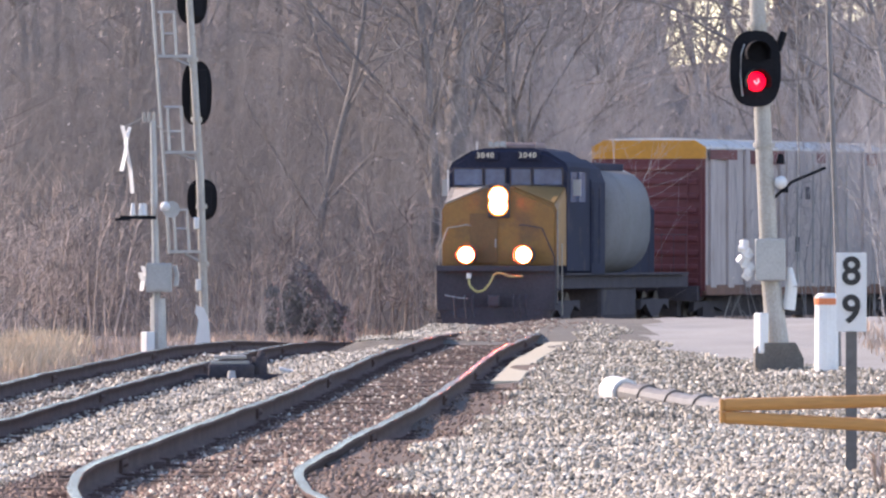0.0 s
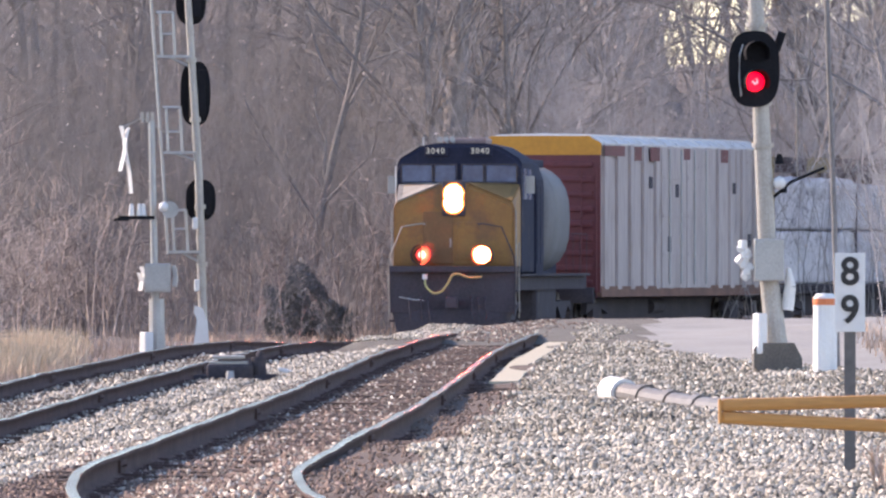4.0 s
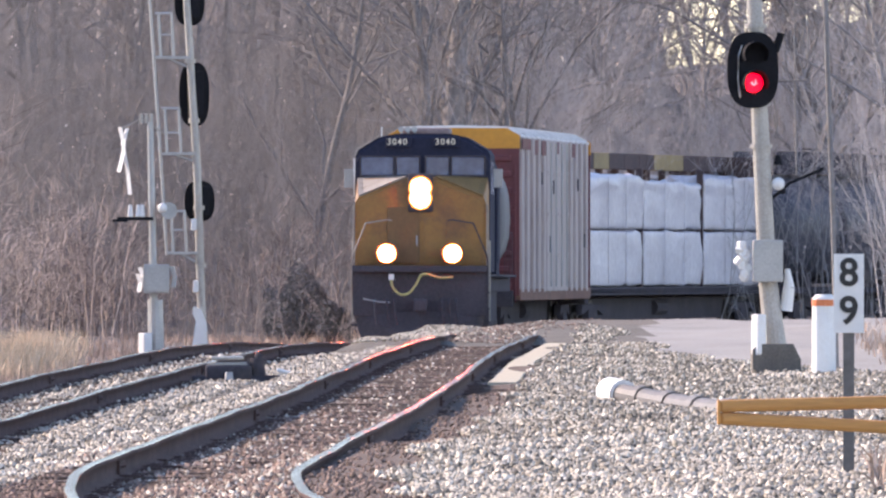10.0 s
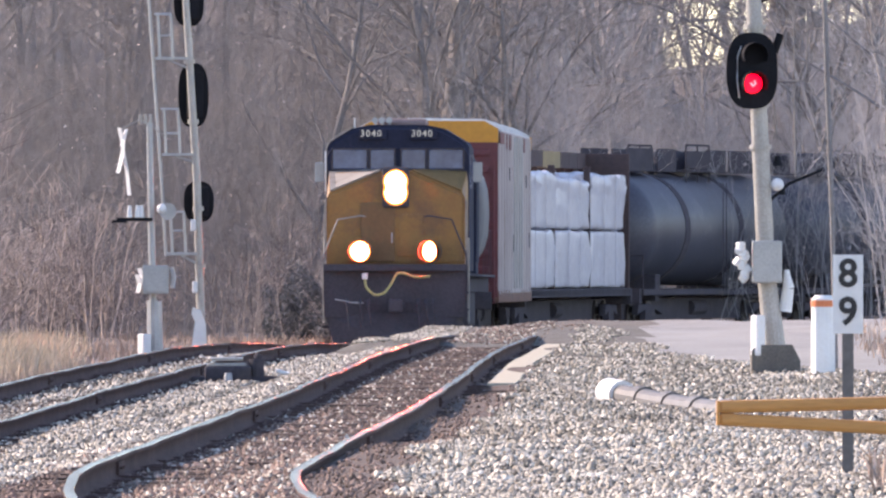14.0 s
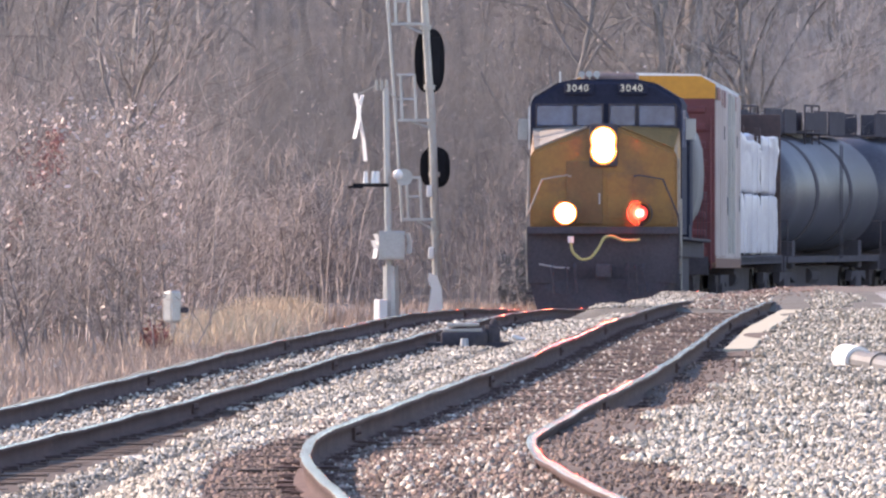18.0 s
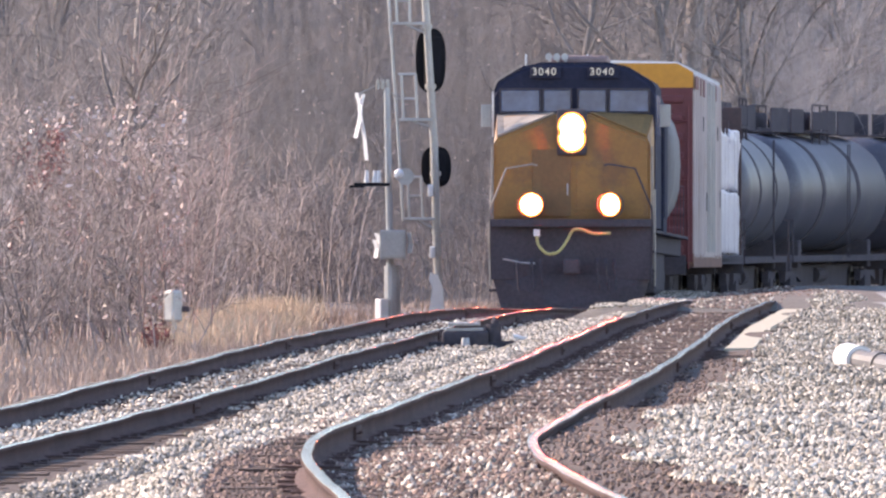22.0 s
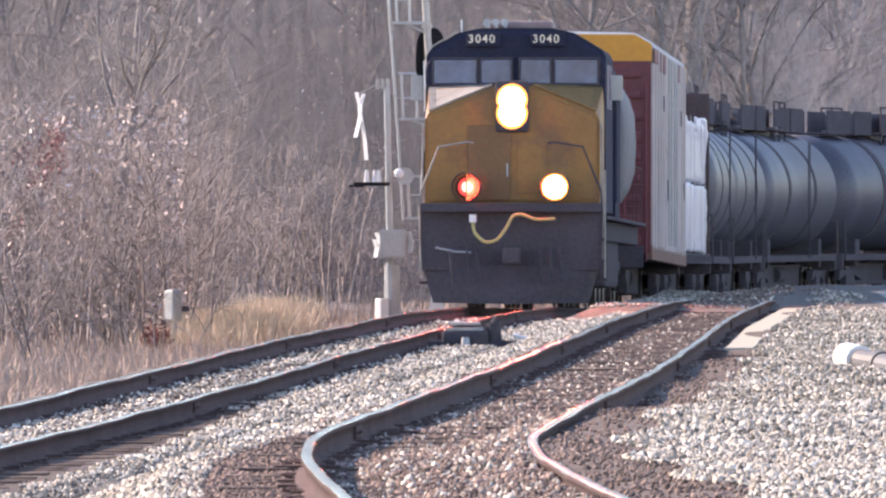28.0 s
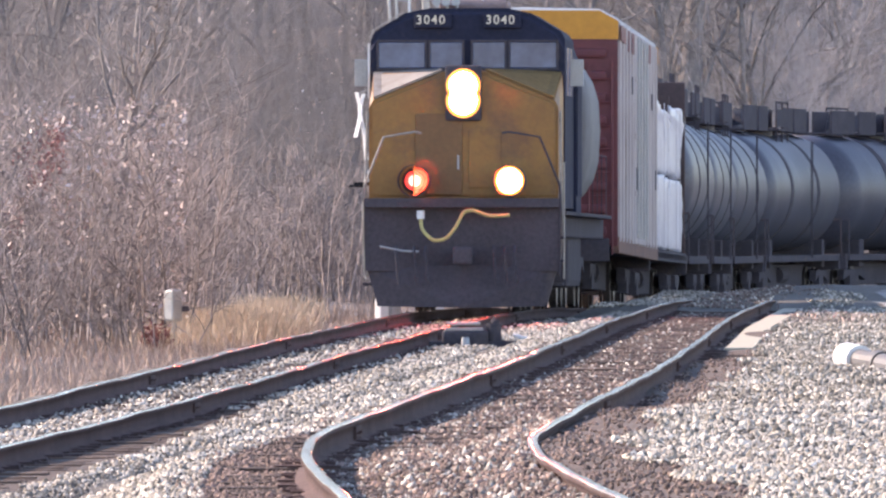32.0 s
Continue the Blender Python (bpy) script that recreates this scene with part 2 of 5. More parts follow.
def raw_mesh(name, verts, tris, material, mats=None, index=None, smooth=False):
    """A mesh from numpy arrays of corners and triangles."""
    me = bpy.data.meshes.new(name)
    verts, tris = np.asarray(verts, dtype=np.float32), np.asarray(tris, dtype=np.int32)
    k = tris.shape[1]
    me.vertices.add(len(verts))
    me.vertices.foreach_set("co", verts.ravel())
    me.loops.add(tris.size)
    me.loops.foreach_set("vertex_index", tris.ravel())
    me.polygons.add(len(tris))
    me.polygons.foreach_set("loop_start", np.arange(0, tris.size, k, dtype=np.int32))
    if index is not None:
        me.polygons.foreach_set("material_index", np.asarray(index, dtype=np.int32))
    for m in mats or [material]:
        me.materials.append(m)
    if smooth:
        me.polygons.foreach_set("use_smooth", np.ones(len(tris), dtype=bool))
    me.update(calc_edges=True)
    me.validate()
    return me


def letters(text, size, material, depth=0.004, bold=0.0):
    cu = bpy.data.curves.new("text", "FONT")
    cu.body, cu.size, cu.align_x, cu.align_y, cu.extrude = text, size, "CENTER", "CENTER", depth
    cu.offset = bold
    tmp = bpy.data.objects.new("text", cu)
    scene.collection.objects.link(tmp)
    me = bpy.data.meshes.new_from_object(tmp.evaluated_get(bpy.context.evaluated_depsgraph_get()))
    bpy.data.objects.remove(tmp)
    me.materials.clear()
    me.materials.append(material)
    return me


# ---- the plan: two tracks in depth (north = y) ----
LINE_Y, LINE_X, LINE_S = 196.6, 0.3026, 0.0507    # the train's straight track
EASE_U, EASE_L, CURVE_K = 94.4, 39.0, 0.00734     # where it eases into the bend to the east, and the bend's curvature
US = np.arange(-206.0, 420.0, 0.5)
_k = np.clip((US - EASE_U) / EASE_L, 0, 1) * CURVE_K
_h = math.atan(LINE_S) + np.minimum(np.cumsum(_k) * 0.5, radians(72))
AX, AY = np.cumsum(np.sin(_h)) * 0.5, np.cumsum(np.cos(_h)) * 0.5
AX, AY = AX - np.interp(0.0, US, AX) + LINE_X, AY - np.interp(0.0, US, AY) + LINE_Y


def path_a(u):
    """Place at u metres up the train's track from y = 197."""
    return float(np.interp(u, US, AX)), float(np.interp(u, US, AY))


ZA_Y, ZA_Z = [-20, 87, 125.3, 150.5, 169.7, 196.6, 211.4, 229.7, 244.5, 266.2, 280.1, 291.4, 313.2, 365.4, 522], [-0.4, -0.36, -0.25, -0.10, 0.0, 0.08, 0.03, -0.11, -0.33, -0.47, -0.51, -0.57, -0.62, -0.66, -0.66]
B_Y = [-20, 26.1, 53.1, 69.6, 75.3, 81.8, 88.7, 94.8, 101.8, 110.5, 127.9, 149.6, 174, 205.3, 226.2, 252.3, 278.4, 300.1, 323.6]
B_X = [4.6, 2.4, 0.93, 0.26, 0.06, -0.13, -0.15, 0.14, 0.49, 0.88, 1.6, 2.33, 3.14, 4.43, 5.25, 6.25, 7.1, 7.9, 9.35]
ZB_Y, ZB_Z = [-20, 52.2, 73.1, 86.1, 99.2, 127.9, 174, 205.3, 227.9, 252.3, 278.4, 313.2], [-0.04, 0.0, 0.032, 0.04, 0.115, 0.172, 0.172, 0.178, 0.05, -0.28, -0.46, -0.62]


def smooth_curve(xs, ys):
    """Even steps through the given stations, rounded off."""
    g = np.arange(xs[0], xs[-1], 0.5)
    v = np.interp(g, xs, ys)
    k = np.hanning(13)
    k /= k.sum()
    p = np.pad(v, 6, mode="edge")
    p[:6], p[-6:] = v[0] - (v[1] - v[0]) * np.arange(6, 0, -1), v[-1] + (v[-1] - v[-2]) * np.arange(1, 7)
    return g, np.convolve(p, k, mode="valid")


GA, VA = smooth_curve(ZA_Y, ZA_Z)
GB, VB = smooth_curve(ZB_Y, ZB_Z)
GX, VX = smooth_curve(B_Y, B_X)


def xa(y): return np.interp(y, AY, AX)
def za(y): return np.interp(y, GA, VA)
def xb(y): return np.interp(y, GX, VX)
def zb(y): return np.interp(y, GB, VB)


def sm(v, a, b):
    t = np.clip((v - a) / (b - a), 0, 1)
    return t * t * (3 - 2 * t)


def ground_z(x, y):
    x, y = np.asarray(x, float), np.asarray(y, float)
    ex = np.where(y > 209, xa(y), xb(y))
    da, db = np.abs(x - xa(y)), np.abs(x - ex)
    ha = za(y) - 0.185 - np.clip(da - 1.7, 0, None) * 0.42
    hb = np.where(y > 209, za(y), zb(y)) - 0.2 - np.clip(db - 1.7, 0, None) * 0.42
    shelf = 0.0 * y + 0.03 - 0.55 * sm(y, 244, 300)
    shelf = shelf + (0.15 + 0.03 * np.sin(x * 1.1 + y * 0.2)) * sm(y, 196, 226) * (1 - sm(y, 262, 292)) * sm(x, ex + 2.2, ex + 5.0)
    w = sm(x, xa(y) + 1.0, ex + 1.5)
    nat = (-0.78 + 0.06 * np.sin(x * 0.9 + y * 0.13)) * (1 - w) + shelf * w
    nat = nat + 0.03 * np.sin(x * 1.7 + 0.31 * y) + 0.03 * np.sin(0.23 * y - x)
    z = np.maximum(np.maximum(ha, hb), nat)
    edge = 352 + 6 * np.sin(x * 0.07) + np.clip(x - 5, 0, 40) * 0.45
    hill = np.clip(y - edge, 0, 150) * 0.085 + 0.8 * np.sin(x * 0.06) * sm(y, 374, 452)
    return z + np.clip(hill, 0, None) * (1 - 0.5 * sm(x / np.maximum(y, 1), 0.0345, 0.0372) * (1 - 0.7 * sm(x / np.maximum(y, 1), 0.0412, 0.0445)))


# ---- ground: one sheet to the horizon ----
def build_ground():
    ys = np.concatenate([[-1500, -500, -150, -60], np.arange(-30, 350, 1.4), np.arange(350, 545, 6), [560, 620, 800, 1200, 2000, 3500]])
    xs = np.concatenate([[-3000, -1200, -500, -200, -100, -60], np.arange(-40, -14, 2.0), np.arange(-14, 30, 0.4), np.arange(30, 70, 2.0), [80, 120, 220, 500, 1200, 3000]])
    gx, gy = np.meshgrid(xs, ys)
    gz = ground_z(gx, gy)
    nx = len(xs)
    v = np.stack([gx, gy, gz], -1).reshape(-1, 3)
    i, j = np.meshgrid(np.arange(nx - 1), np.arange(len(ys) - 1))
    a = (j * nx + i).ravel()
    q = np.stack([a, a + 1, a + nx + 1, a + nx], 1)
    mx, my = v[q].mean(1)[:, 0], v[q].mean(1)[:, 1]
    d = np.minimum(np.abs(mx - xa(my)), np.abs(mx - xb(my)))
    right = (mx > xb(my)) & (mx < np.where(my > 160, 7.0, 60.0)) & (mx < xb(my) + 5.2) & (my < 222)
    between = (mx > xa(my)) & (mx < xb(my))
    ties = ((np.abs(mx - xb(my)) < np.where(my < 180, 1.55, 0.8)) & (my < 206)) | ((mx > xa(my) + 0.7) & (mx < xa(my) + 1.6) & (my < 128))
    road = (mx > xb(my)) & (mx < 30) & (my >= 160) & (my < 305)
    idx = np.where(ties, 3, np.where((d < 2.6) | right | between, 1, np.where(road, 2, 0)))
    ob = part("ground", raw_mesh("ground", v, q, None, mats=[M_SOIL, M_BALLAST, M_ROADWAY, M_TIEDIRT], index=idx, smooth=True), None)
    tagged(ob, "dry litter-covered ground with grey ballast beds and a gravel strip", "ground", kind="structure")


build_ground()


# ---- ballast stones ----
def stones(name, n, where, size, material, label, seed):
    rng = np.random.default_rng(seed)
    x, y = where(rng, n)
    n = len(x)
    z = ground_z(x, y)
    octa = np.array([(1, 0, 0), (-1, 0, 0), (0, 1, 0), (0, -1, 0), (0, 0, 1), (0, 0, -1)], float)
    tri = np.array([(0, 2, 4), (2, 1, 4), (1, 3, 4), (3, 0, 4), (2, 0, 5), (1, 2, 5), (3, 1, 5), (0, 3, 5)])
    sc = size * (0.5 + 1.0 * rng.random((n, 1, 3))) * (0.55 + 1.1 * rng.random((n, 1, 1)) ** 1.8)
    v = octa[None] * sc + rng.normal(0, size * 0.18, (n, 6, 3))
    a, b = rng.random(n) * 6.28, rng.normal(0, 0.6, n)
    ca, sa, cb, sb = np.cos(a)[:, None], np.sin(a)[:, None], np.cos(b)[:, None], np.sin(b)[:, None]
    x1, z1 = v[..., 0] * cb - v[..., 2] * sb, v[..., 0] * sb + v[..., 2] * cb
    x2, y2 = x1 * ca - v[..., 1] * sa, x1 * sa + v[..., 1] * ca
    v = np.stack([x2 + x[:, None], y2 + y[:, None], z1 + (z + size * (0.1 + 0.5 * rng.random(n)))[:, None]], -1).reshape(-1, 3)
    t = (tri[None] + 6 * np.arange(n)[:, None, None]).reshape(-1, 3)
    tagged(part(name, raw_mesh(name, v, t, material), None), label, "ballast", kind="stuff")


def along(rng, n, lo, hi):
    """Depths spread more thickly near the camera."""
    r = rng.random(n)
    return 1 / (1 / lo + (1 / hi - 1 / lo) * r)


def ballast_edge(x, y):
    """Beyond the signal the ballast gives way to the gravel strip."""
    k = (y < 158) | (x < 7.0 + 0.3 * np.sin(y * 0.35) + np.clip(172 - y, 0, 14) * 0.12)
    k &= y < 226 + 6 * np.sin(x * 1.3)
    return x[k], y[k]


def shoulder_right(rng, n):
    y = along(rng, n, 64, 262)
    x = xb(y) + 1.42 + 5.9 * rng.random(n) ** 1.05 + 0.12 * np.sin(y * 0.9)
    return ballast_edge(x, y)


def shoulder_far(rng, n):
    y = along(rng, n, 104, 262)
    return ballast_edge(xb(y) + 1.4 + 5.9 * rng.random(n), y)


def tie_ends(rng, n):
    y = along(rng, n, 64, 262)
    s = np.where(rng.random(n) < 0.5, 1, -1)
    d = s * (0.82 + rng.random(n) * 0.75)
    k = (y < 146) | (y > 220) | (d < 0.94)
    return xb(y[k]) + d[k], y[k]


def tie_ends_near(rng, n):
    y = along(rng, n, 64, 106)
    return xb(y) - 0.84 - rng.random(n) * (0.72 + 0.1 * np.sin(y * 0.7)), y


def middle(rng, n):
    y = along(rng, n, 64, 262)
    lo, hi = np.maximum(xa(y) + 1.18 + 0.34 * (1 - sm(y, 108, 130)) + 0.08 * np.sin(y * 1.9), -0.051 * y), xb(y) - 0.88 - 0.55 * (1 - sm(y, 92, 108))
    return lo + (hi - lo) * rng.random(n), y


def in_b(rng, n):
    y = along(rng, n, 64, 262)
    x = xb(y) + (rng.random(n) - 0.5) * 1.42
    return x, y


def in_a(rng, n):
    y = along(rng, n, 87, 262)
    x = xa(y) - 1.3 + rng.random(n) * np.where(y < 130, 2.1, 2.6)
    k = np.abs(np.abs(x - xa(y)) - 0.75) > 0.1
    return x[k], y[k]


stones("ballast_stones", 115000, shoulder_right, 0.0205, M_STONE, "pale grey crushed-rock ballast beside the track", 1)
stones("ballast_stones", 80000, middle, 0.021, M_STONE, "pale grey crushed-rock ballast between the two tracks", 2)
stones("ballast_stones", 30000, in_b, 0.02, M_STONE_BROWN, "brown rust-stained ballast between the rails", 3)
stones("ballast_stones", 18000, shoulder_right, 0.021, M_STONE_DARK, "darker brown-grey stones among the ballast", 6)
stones("ballast_stones", 24000, shoulder_far, 0.022, M_STONE_DARK, "dirty olive-grey stones on the farther ballast", 9)
stones("ballast_stones", 12000, middle, 0.021, M_STONE_DARK, "darker brown-grey stones among the ballast", 7)
stones("ballast_stones", 9000, in_b, 0.021, M_STONE, "pale stones scattered between the rails", 8)
stones("ballast_stones", 9000, tie_ends, 0.015, M_STONE_BROWN, "brown rust-stained ballast round the tie ends", 5)
stones("ballast_stones", 7000, tie_ends_near, 0.019, M_STONE_BROWN, "brown rust-stained stones over the tie ends", 10)
stones("ballast_stones", 22000, in_a, 0.022, M_STONE, "grey ballast between the far rails", 4)


# ---- tracks ----
def sweep(xs, ys, zs, outline, closed=True):
    """Draws an outline of (across, up) along a run of places in plan."""
    p = np.stack([xs, ys, zs], 1)
    t = np.gradient(p[:, :2], axis=0)
    t /= np.linalg.norm(t, axis=1)[:, None]
    across = np.stack([t[:, 1], -t[:, 0]], 1)
    o = np.array(outline)
    v = np.concatenate([p[:, None, :2] + across[:, None, :] * o[None, :, :1], p[:, None, 2:] + np.broadcast_to(o[None, :, 1:], (len(p), len(o), 1))], -1)
    k = len(o)
    a = (np.arange(len(p) - 1)[:, None] * k + np.arange(k)[None]).ravel()
    b = (np.arange(len(p) - 1)[:, None] * k + (np.arange(k)[None] + 1) % k).ravel()
    q = np.stack([a, b, b + k, a + k], 1)
    side = np.tile(np.arange(k), len(p) - 1)
    return v.reshape(-1, 3), q, side


RAIL = [(-0.075, -0.18), (-0.075, -0.165), (-0.012, -0.145), (-0.012, -0.045), (-0.036, -0.038), (-0.036, -0.004), (-0.031, 0.0), (0.031, 0.0), (0.036, -0.004), (0.036, -0.038), (0.012, -0.045), (0.012, -0.145), (0.075, -0.165), (0.075, -0.18)]


def build_track(name, label, xf, zf, lo, hi, ties_lo, seed):
    rng = np.random.default_rng(seed)
    track = thing(name, label, "railway track", kind="structure")
    ys = np.arange(lo, hi, 0.5)
    t = np.arctan(np.gradient(xf(ys), ys))
    wob = lambda y, ph: 0.004 * np.sin(y * 0.61 + ph) + 0.003 * np.sin(y * 1.37 + 2 * ph) + 0.006 * np.sin(y * 0.23 + ph)
    for side, ph in ((-0.755, 0.3), (0.755, 1.9)):
        x, y = xf(ys) + side * np.cos(t), ys - side * np.sin(t)
        z = zf(ys) + wob(ys, ph + seed)
        v, q, s = sweep(x, y, z, RAIL)
        idx = np.where((s >= 5) & (s <= 7), 1, 0)
        part("rail", raw_mesh("rail", v, q, None, mats=[M_RAIL, M_RAILTOP], index=idx), None, track)
        for yj in np.arange(lo + 17 + (9 if side > 0 else 0), hi, 23.8):
            i = int((yj - lo) / 0.5)
            bm = B()
            for w in (-1, 1):
                box(bm, (w * 0.024, 0, -0.095), (0.024, 0.75, 0.095), 0.006)
                for k in range(4):
                    cyl(bm, (w * 0.034, -0.27 + 0.18 * k, -0.095), (w * 0.044, -0.27 + 0.18 * k, -0.095), 0.011, 6)
            jb = part("joint_bar", bm, M_RAIL, track)
            jb.matrix_basis = Matrix.Translation((x[i], y[i], z[i])) @ Matrix.Rotation(-t[i], 4, "Z")
    bm = B()
    box(bm, (0, 0, -0.085), (2.62, 0.23, 0.17), 0.012)
    tie_me = bpy.data.meshes.new("tie")
    bm.to_mesh(tie_me)
    bm.free()
    tie_me.materials.append(M_TIE)
    bm = B()
    for w in (-0.755, 0.755):
        box(bm, (w, 0, 0.008), (0.36, 0.19, 0.016))
    plate_me = bpy.data.meshes.new("tie_plate")
    bm.to_mesh(plate_me)
    bm.free()
    plate_me.materials.append(M_RAIL)
    count = 0
    for y in np.arange(ties_lo, min(hi, ties_lo + 160), 0.54):
        a = math.atan((xf(y + 0.5) - xf(y - 0.5)))
        m = Matrix.Translation((xf(y) + rng.normal(0, 0.05), y, zf(y) - 0.176 + rng.normal(0, 0.006))) @ Matrix.Rotation(-a + rng.normal(0, 0.015), 4, "Z")
        for me in (tie_me, plate_me):
            o = part(me.name, me, None, track)
            o.matrix_basis = m
        count += 1
        if count >= 290:
            break
    return track


build_track("track_1", "bolted rusty rails on worn wooden ties, curving", xb, zb, -18, 318, 64, 1)
build_track("track_2", "rusty rails on wooden ties with pale ballast, carrying the train", xa, za, -18, 420, 90, 2)


# ---- signals and lineside things ----
def searchlight(parent, c, w, h, turn, lit=False):
    """One signal head: oval back plate, hooded lamps."""
    bm = B()
    n = 28
    out = []
    for k in range(n):
        a = 2 * math.pi * k / n
        ca, sa = math.cos(a), math.sin(a)
        out.append((w / 2 * abs(ca) ** 0.75 * (1 if ca > 0 else -1), h / 2 * abs(sa) ** 0.75 * (1 if sa > 0 else -1)))
    prism(bm, out, "y", -0.012, 0.012)
    head = part("back_plate", bm, M_SIGBLACK, parent, "oval matt black back plate")
    head.matrix_basis = Matrix.Translation(c) @ Matrix.Rotation(turn, 4, "Z")
    bm = B()
    box(bm, (0, 0.13, 0), (w * 0.5, 0.24, h * 0.72), 0.02)
    part("lamp_case", bm, M_SIGBLACK, head)
    for i, z in enumerate((h * 0.26, 0.0, -h * 0.26) if not lit else (h * 0.2, -h * 0.17)):
        bm = B()
        r = 0.165 if lit else 0.11
        ring = [(r * math.cos(a), r * math.sin(a)) for a in np.linspace(-0.5, math.pi + 0.5, 14)]
        ring += [(0.94 * r * math.cos(a), 0.94 * r * math.sin(a)) for a in np.linspace(math.pi + 0.5, -0.5, 14)]
        prism(bm, [(a, b + z) for a, b in ring], "y", -0.26, -0.012)
        part("hood", bm, M_SIGBLACK, head)
        if lit and i == 1:
            bm = B()
            cyl(bm, (0, -0.05, z), (0, -0.02, z), 0.125, 20)
            part("lens", bm, M_RED, head, "glowing red lens")
            bm = B()
            tube(bm, [(-0.03, -0.056, z + 0.01), (0.0, -0.056, z - 0.03), (0.035, -0.056, z), (0.02, -0.056, z + 0.04)], 0.014, 6)
            part("lamp_core", bm, M_REDCORE, head, "brighter pink lamp core")
        else:
            bm = B()
            cyl(bm, (0, -0.03, z), (0, -0.014, z), 0.1, 16)
            part("lens", bm, M_SIGBLACK if lit else M_GLASS, head)
    if lit:
        # pale strip added for the line of reflected light
        bm = B()
        tube(bm, [(-w * 0.26, -0.03, -h * 0.36), (-w * 0.30, -0.03, -h * 0.1), (-w * 0.29, -0.03, h * 0.18), (-w * 0.22, -0.03, h * 0.32)], 0.012, 6)
        part("edge_strip", bm, M_STEEL, head, "thin pale curved strip for light reflected on the head")
    return head


def ladder(bm, x, y, z0, z1, w=0.36, step=0.36, r=0.022):
    for s in (-0.5, 0.5):
        cyl(bm, (x + s * w, y, z0), (x + s * w, y, z1), r, 6)
    for z in np.arange(z0 + 0.2, z1, step):
        cyl(bm, (x - w / 2, y, z), (x + w / 2, y, z), r * 0.7, 5)


def slab_post(bm, c, w, h, lean=0.0):
    """A square post turned with one face to the south-west."""
    box(bm, (c[0], c[1], c[2] + h / 2), (w, w, h), 0.02, Matrix.Rotation(radians(-52), 3, "Z") @ Matrix.Rotation(lean, 3, "Y"))


def ribbon(bm, pts, w):
    """A flat strap through points, its face turned to the south-west."""
    side = Vector((0.64, -0.77, 0.0))
    n = Vector((-0.77, -0.64, 0.0)) * 0.012
    rows = [[bm.verts.new(Vector(p) + side * a * w + b * n) for a, b in ((-0.5, 0), (0.5, 0), (0.5, 1), (-0.5, 1))] for p in pts]
    for a, b in zip(rows, rows[1:]):
        for k in range(4):
            bm.faces.new((a[k], a[(k + 1) % 4], b[(k + 1) % 4], b[k]))
    bm.faces.new(rows[0][::-1])
    bm.faces.new(rows[-1])
    bmesh.ops.recalc_face_normals(bm, faces=bm.faces)


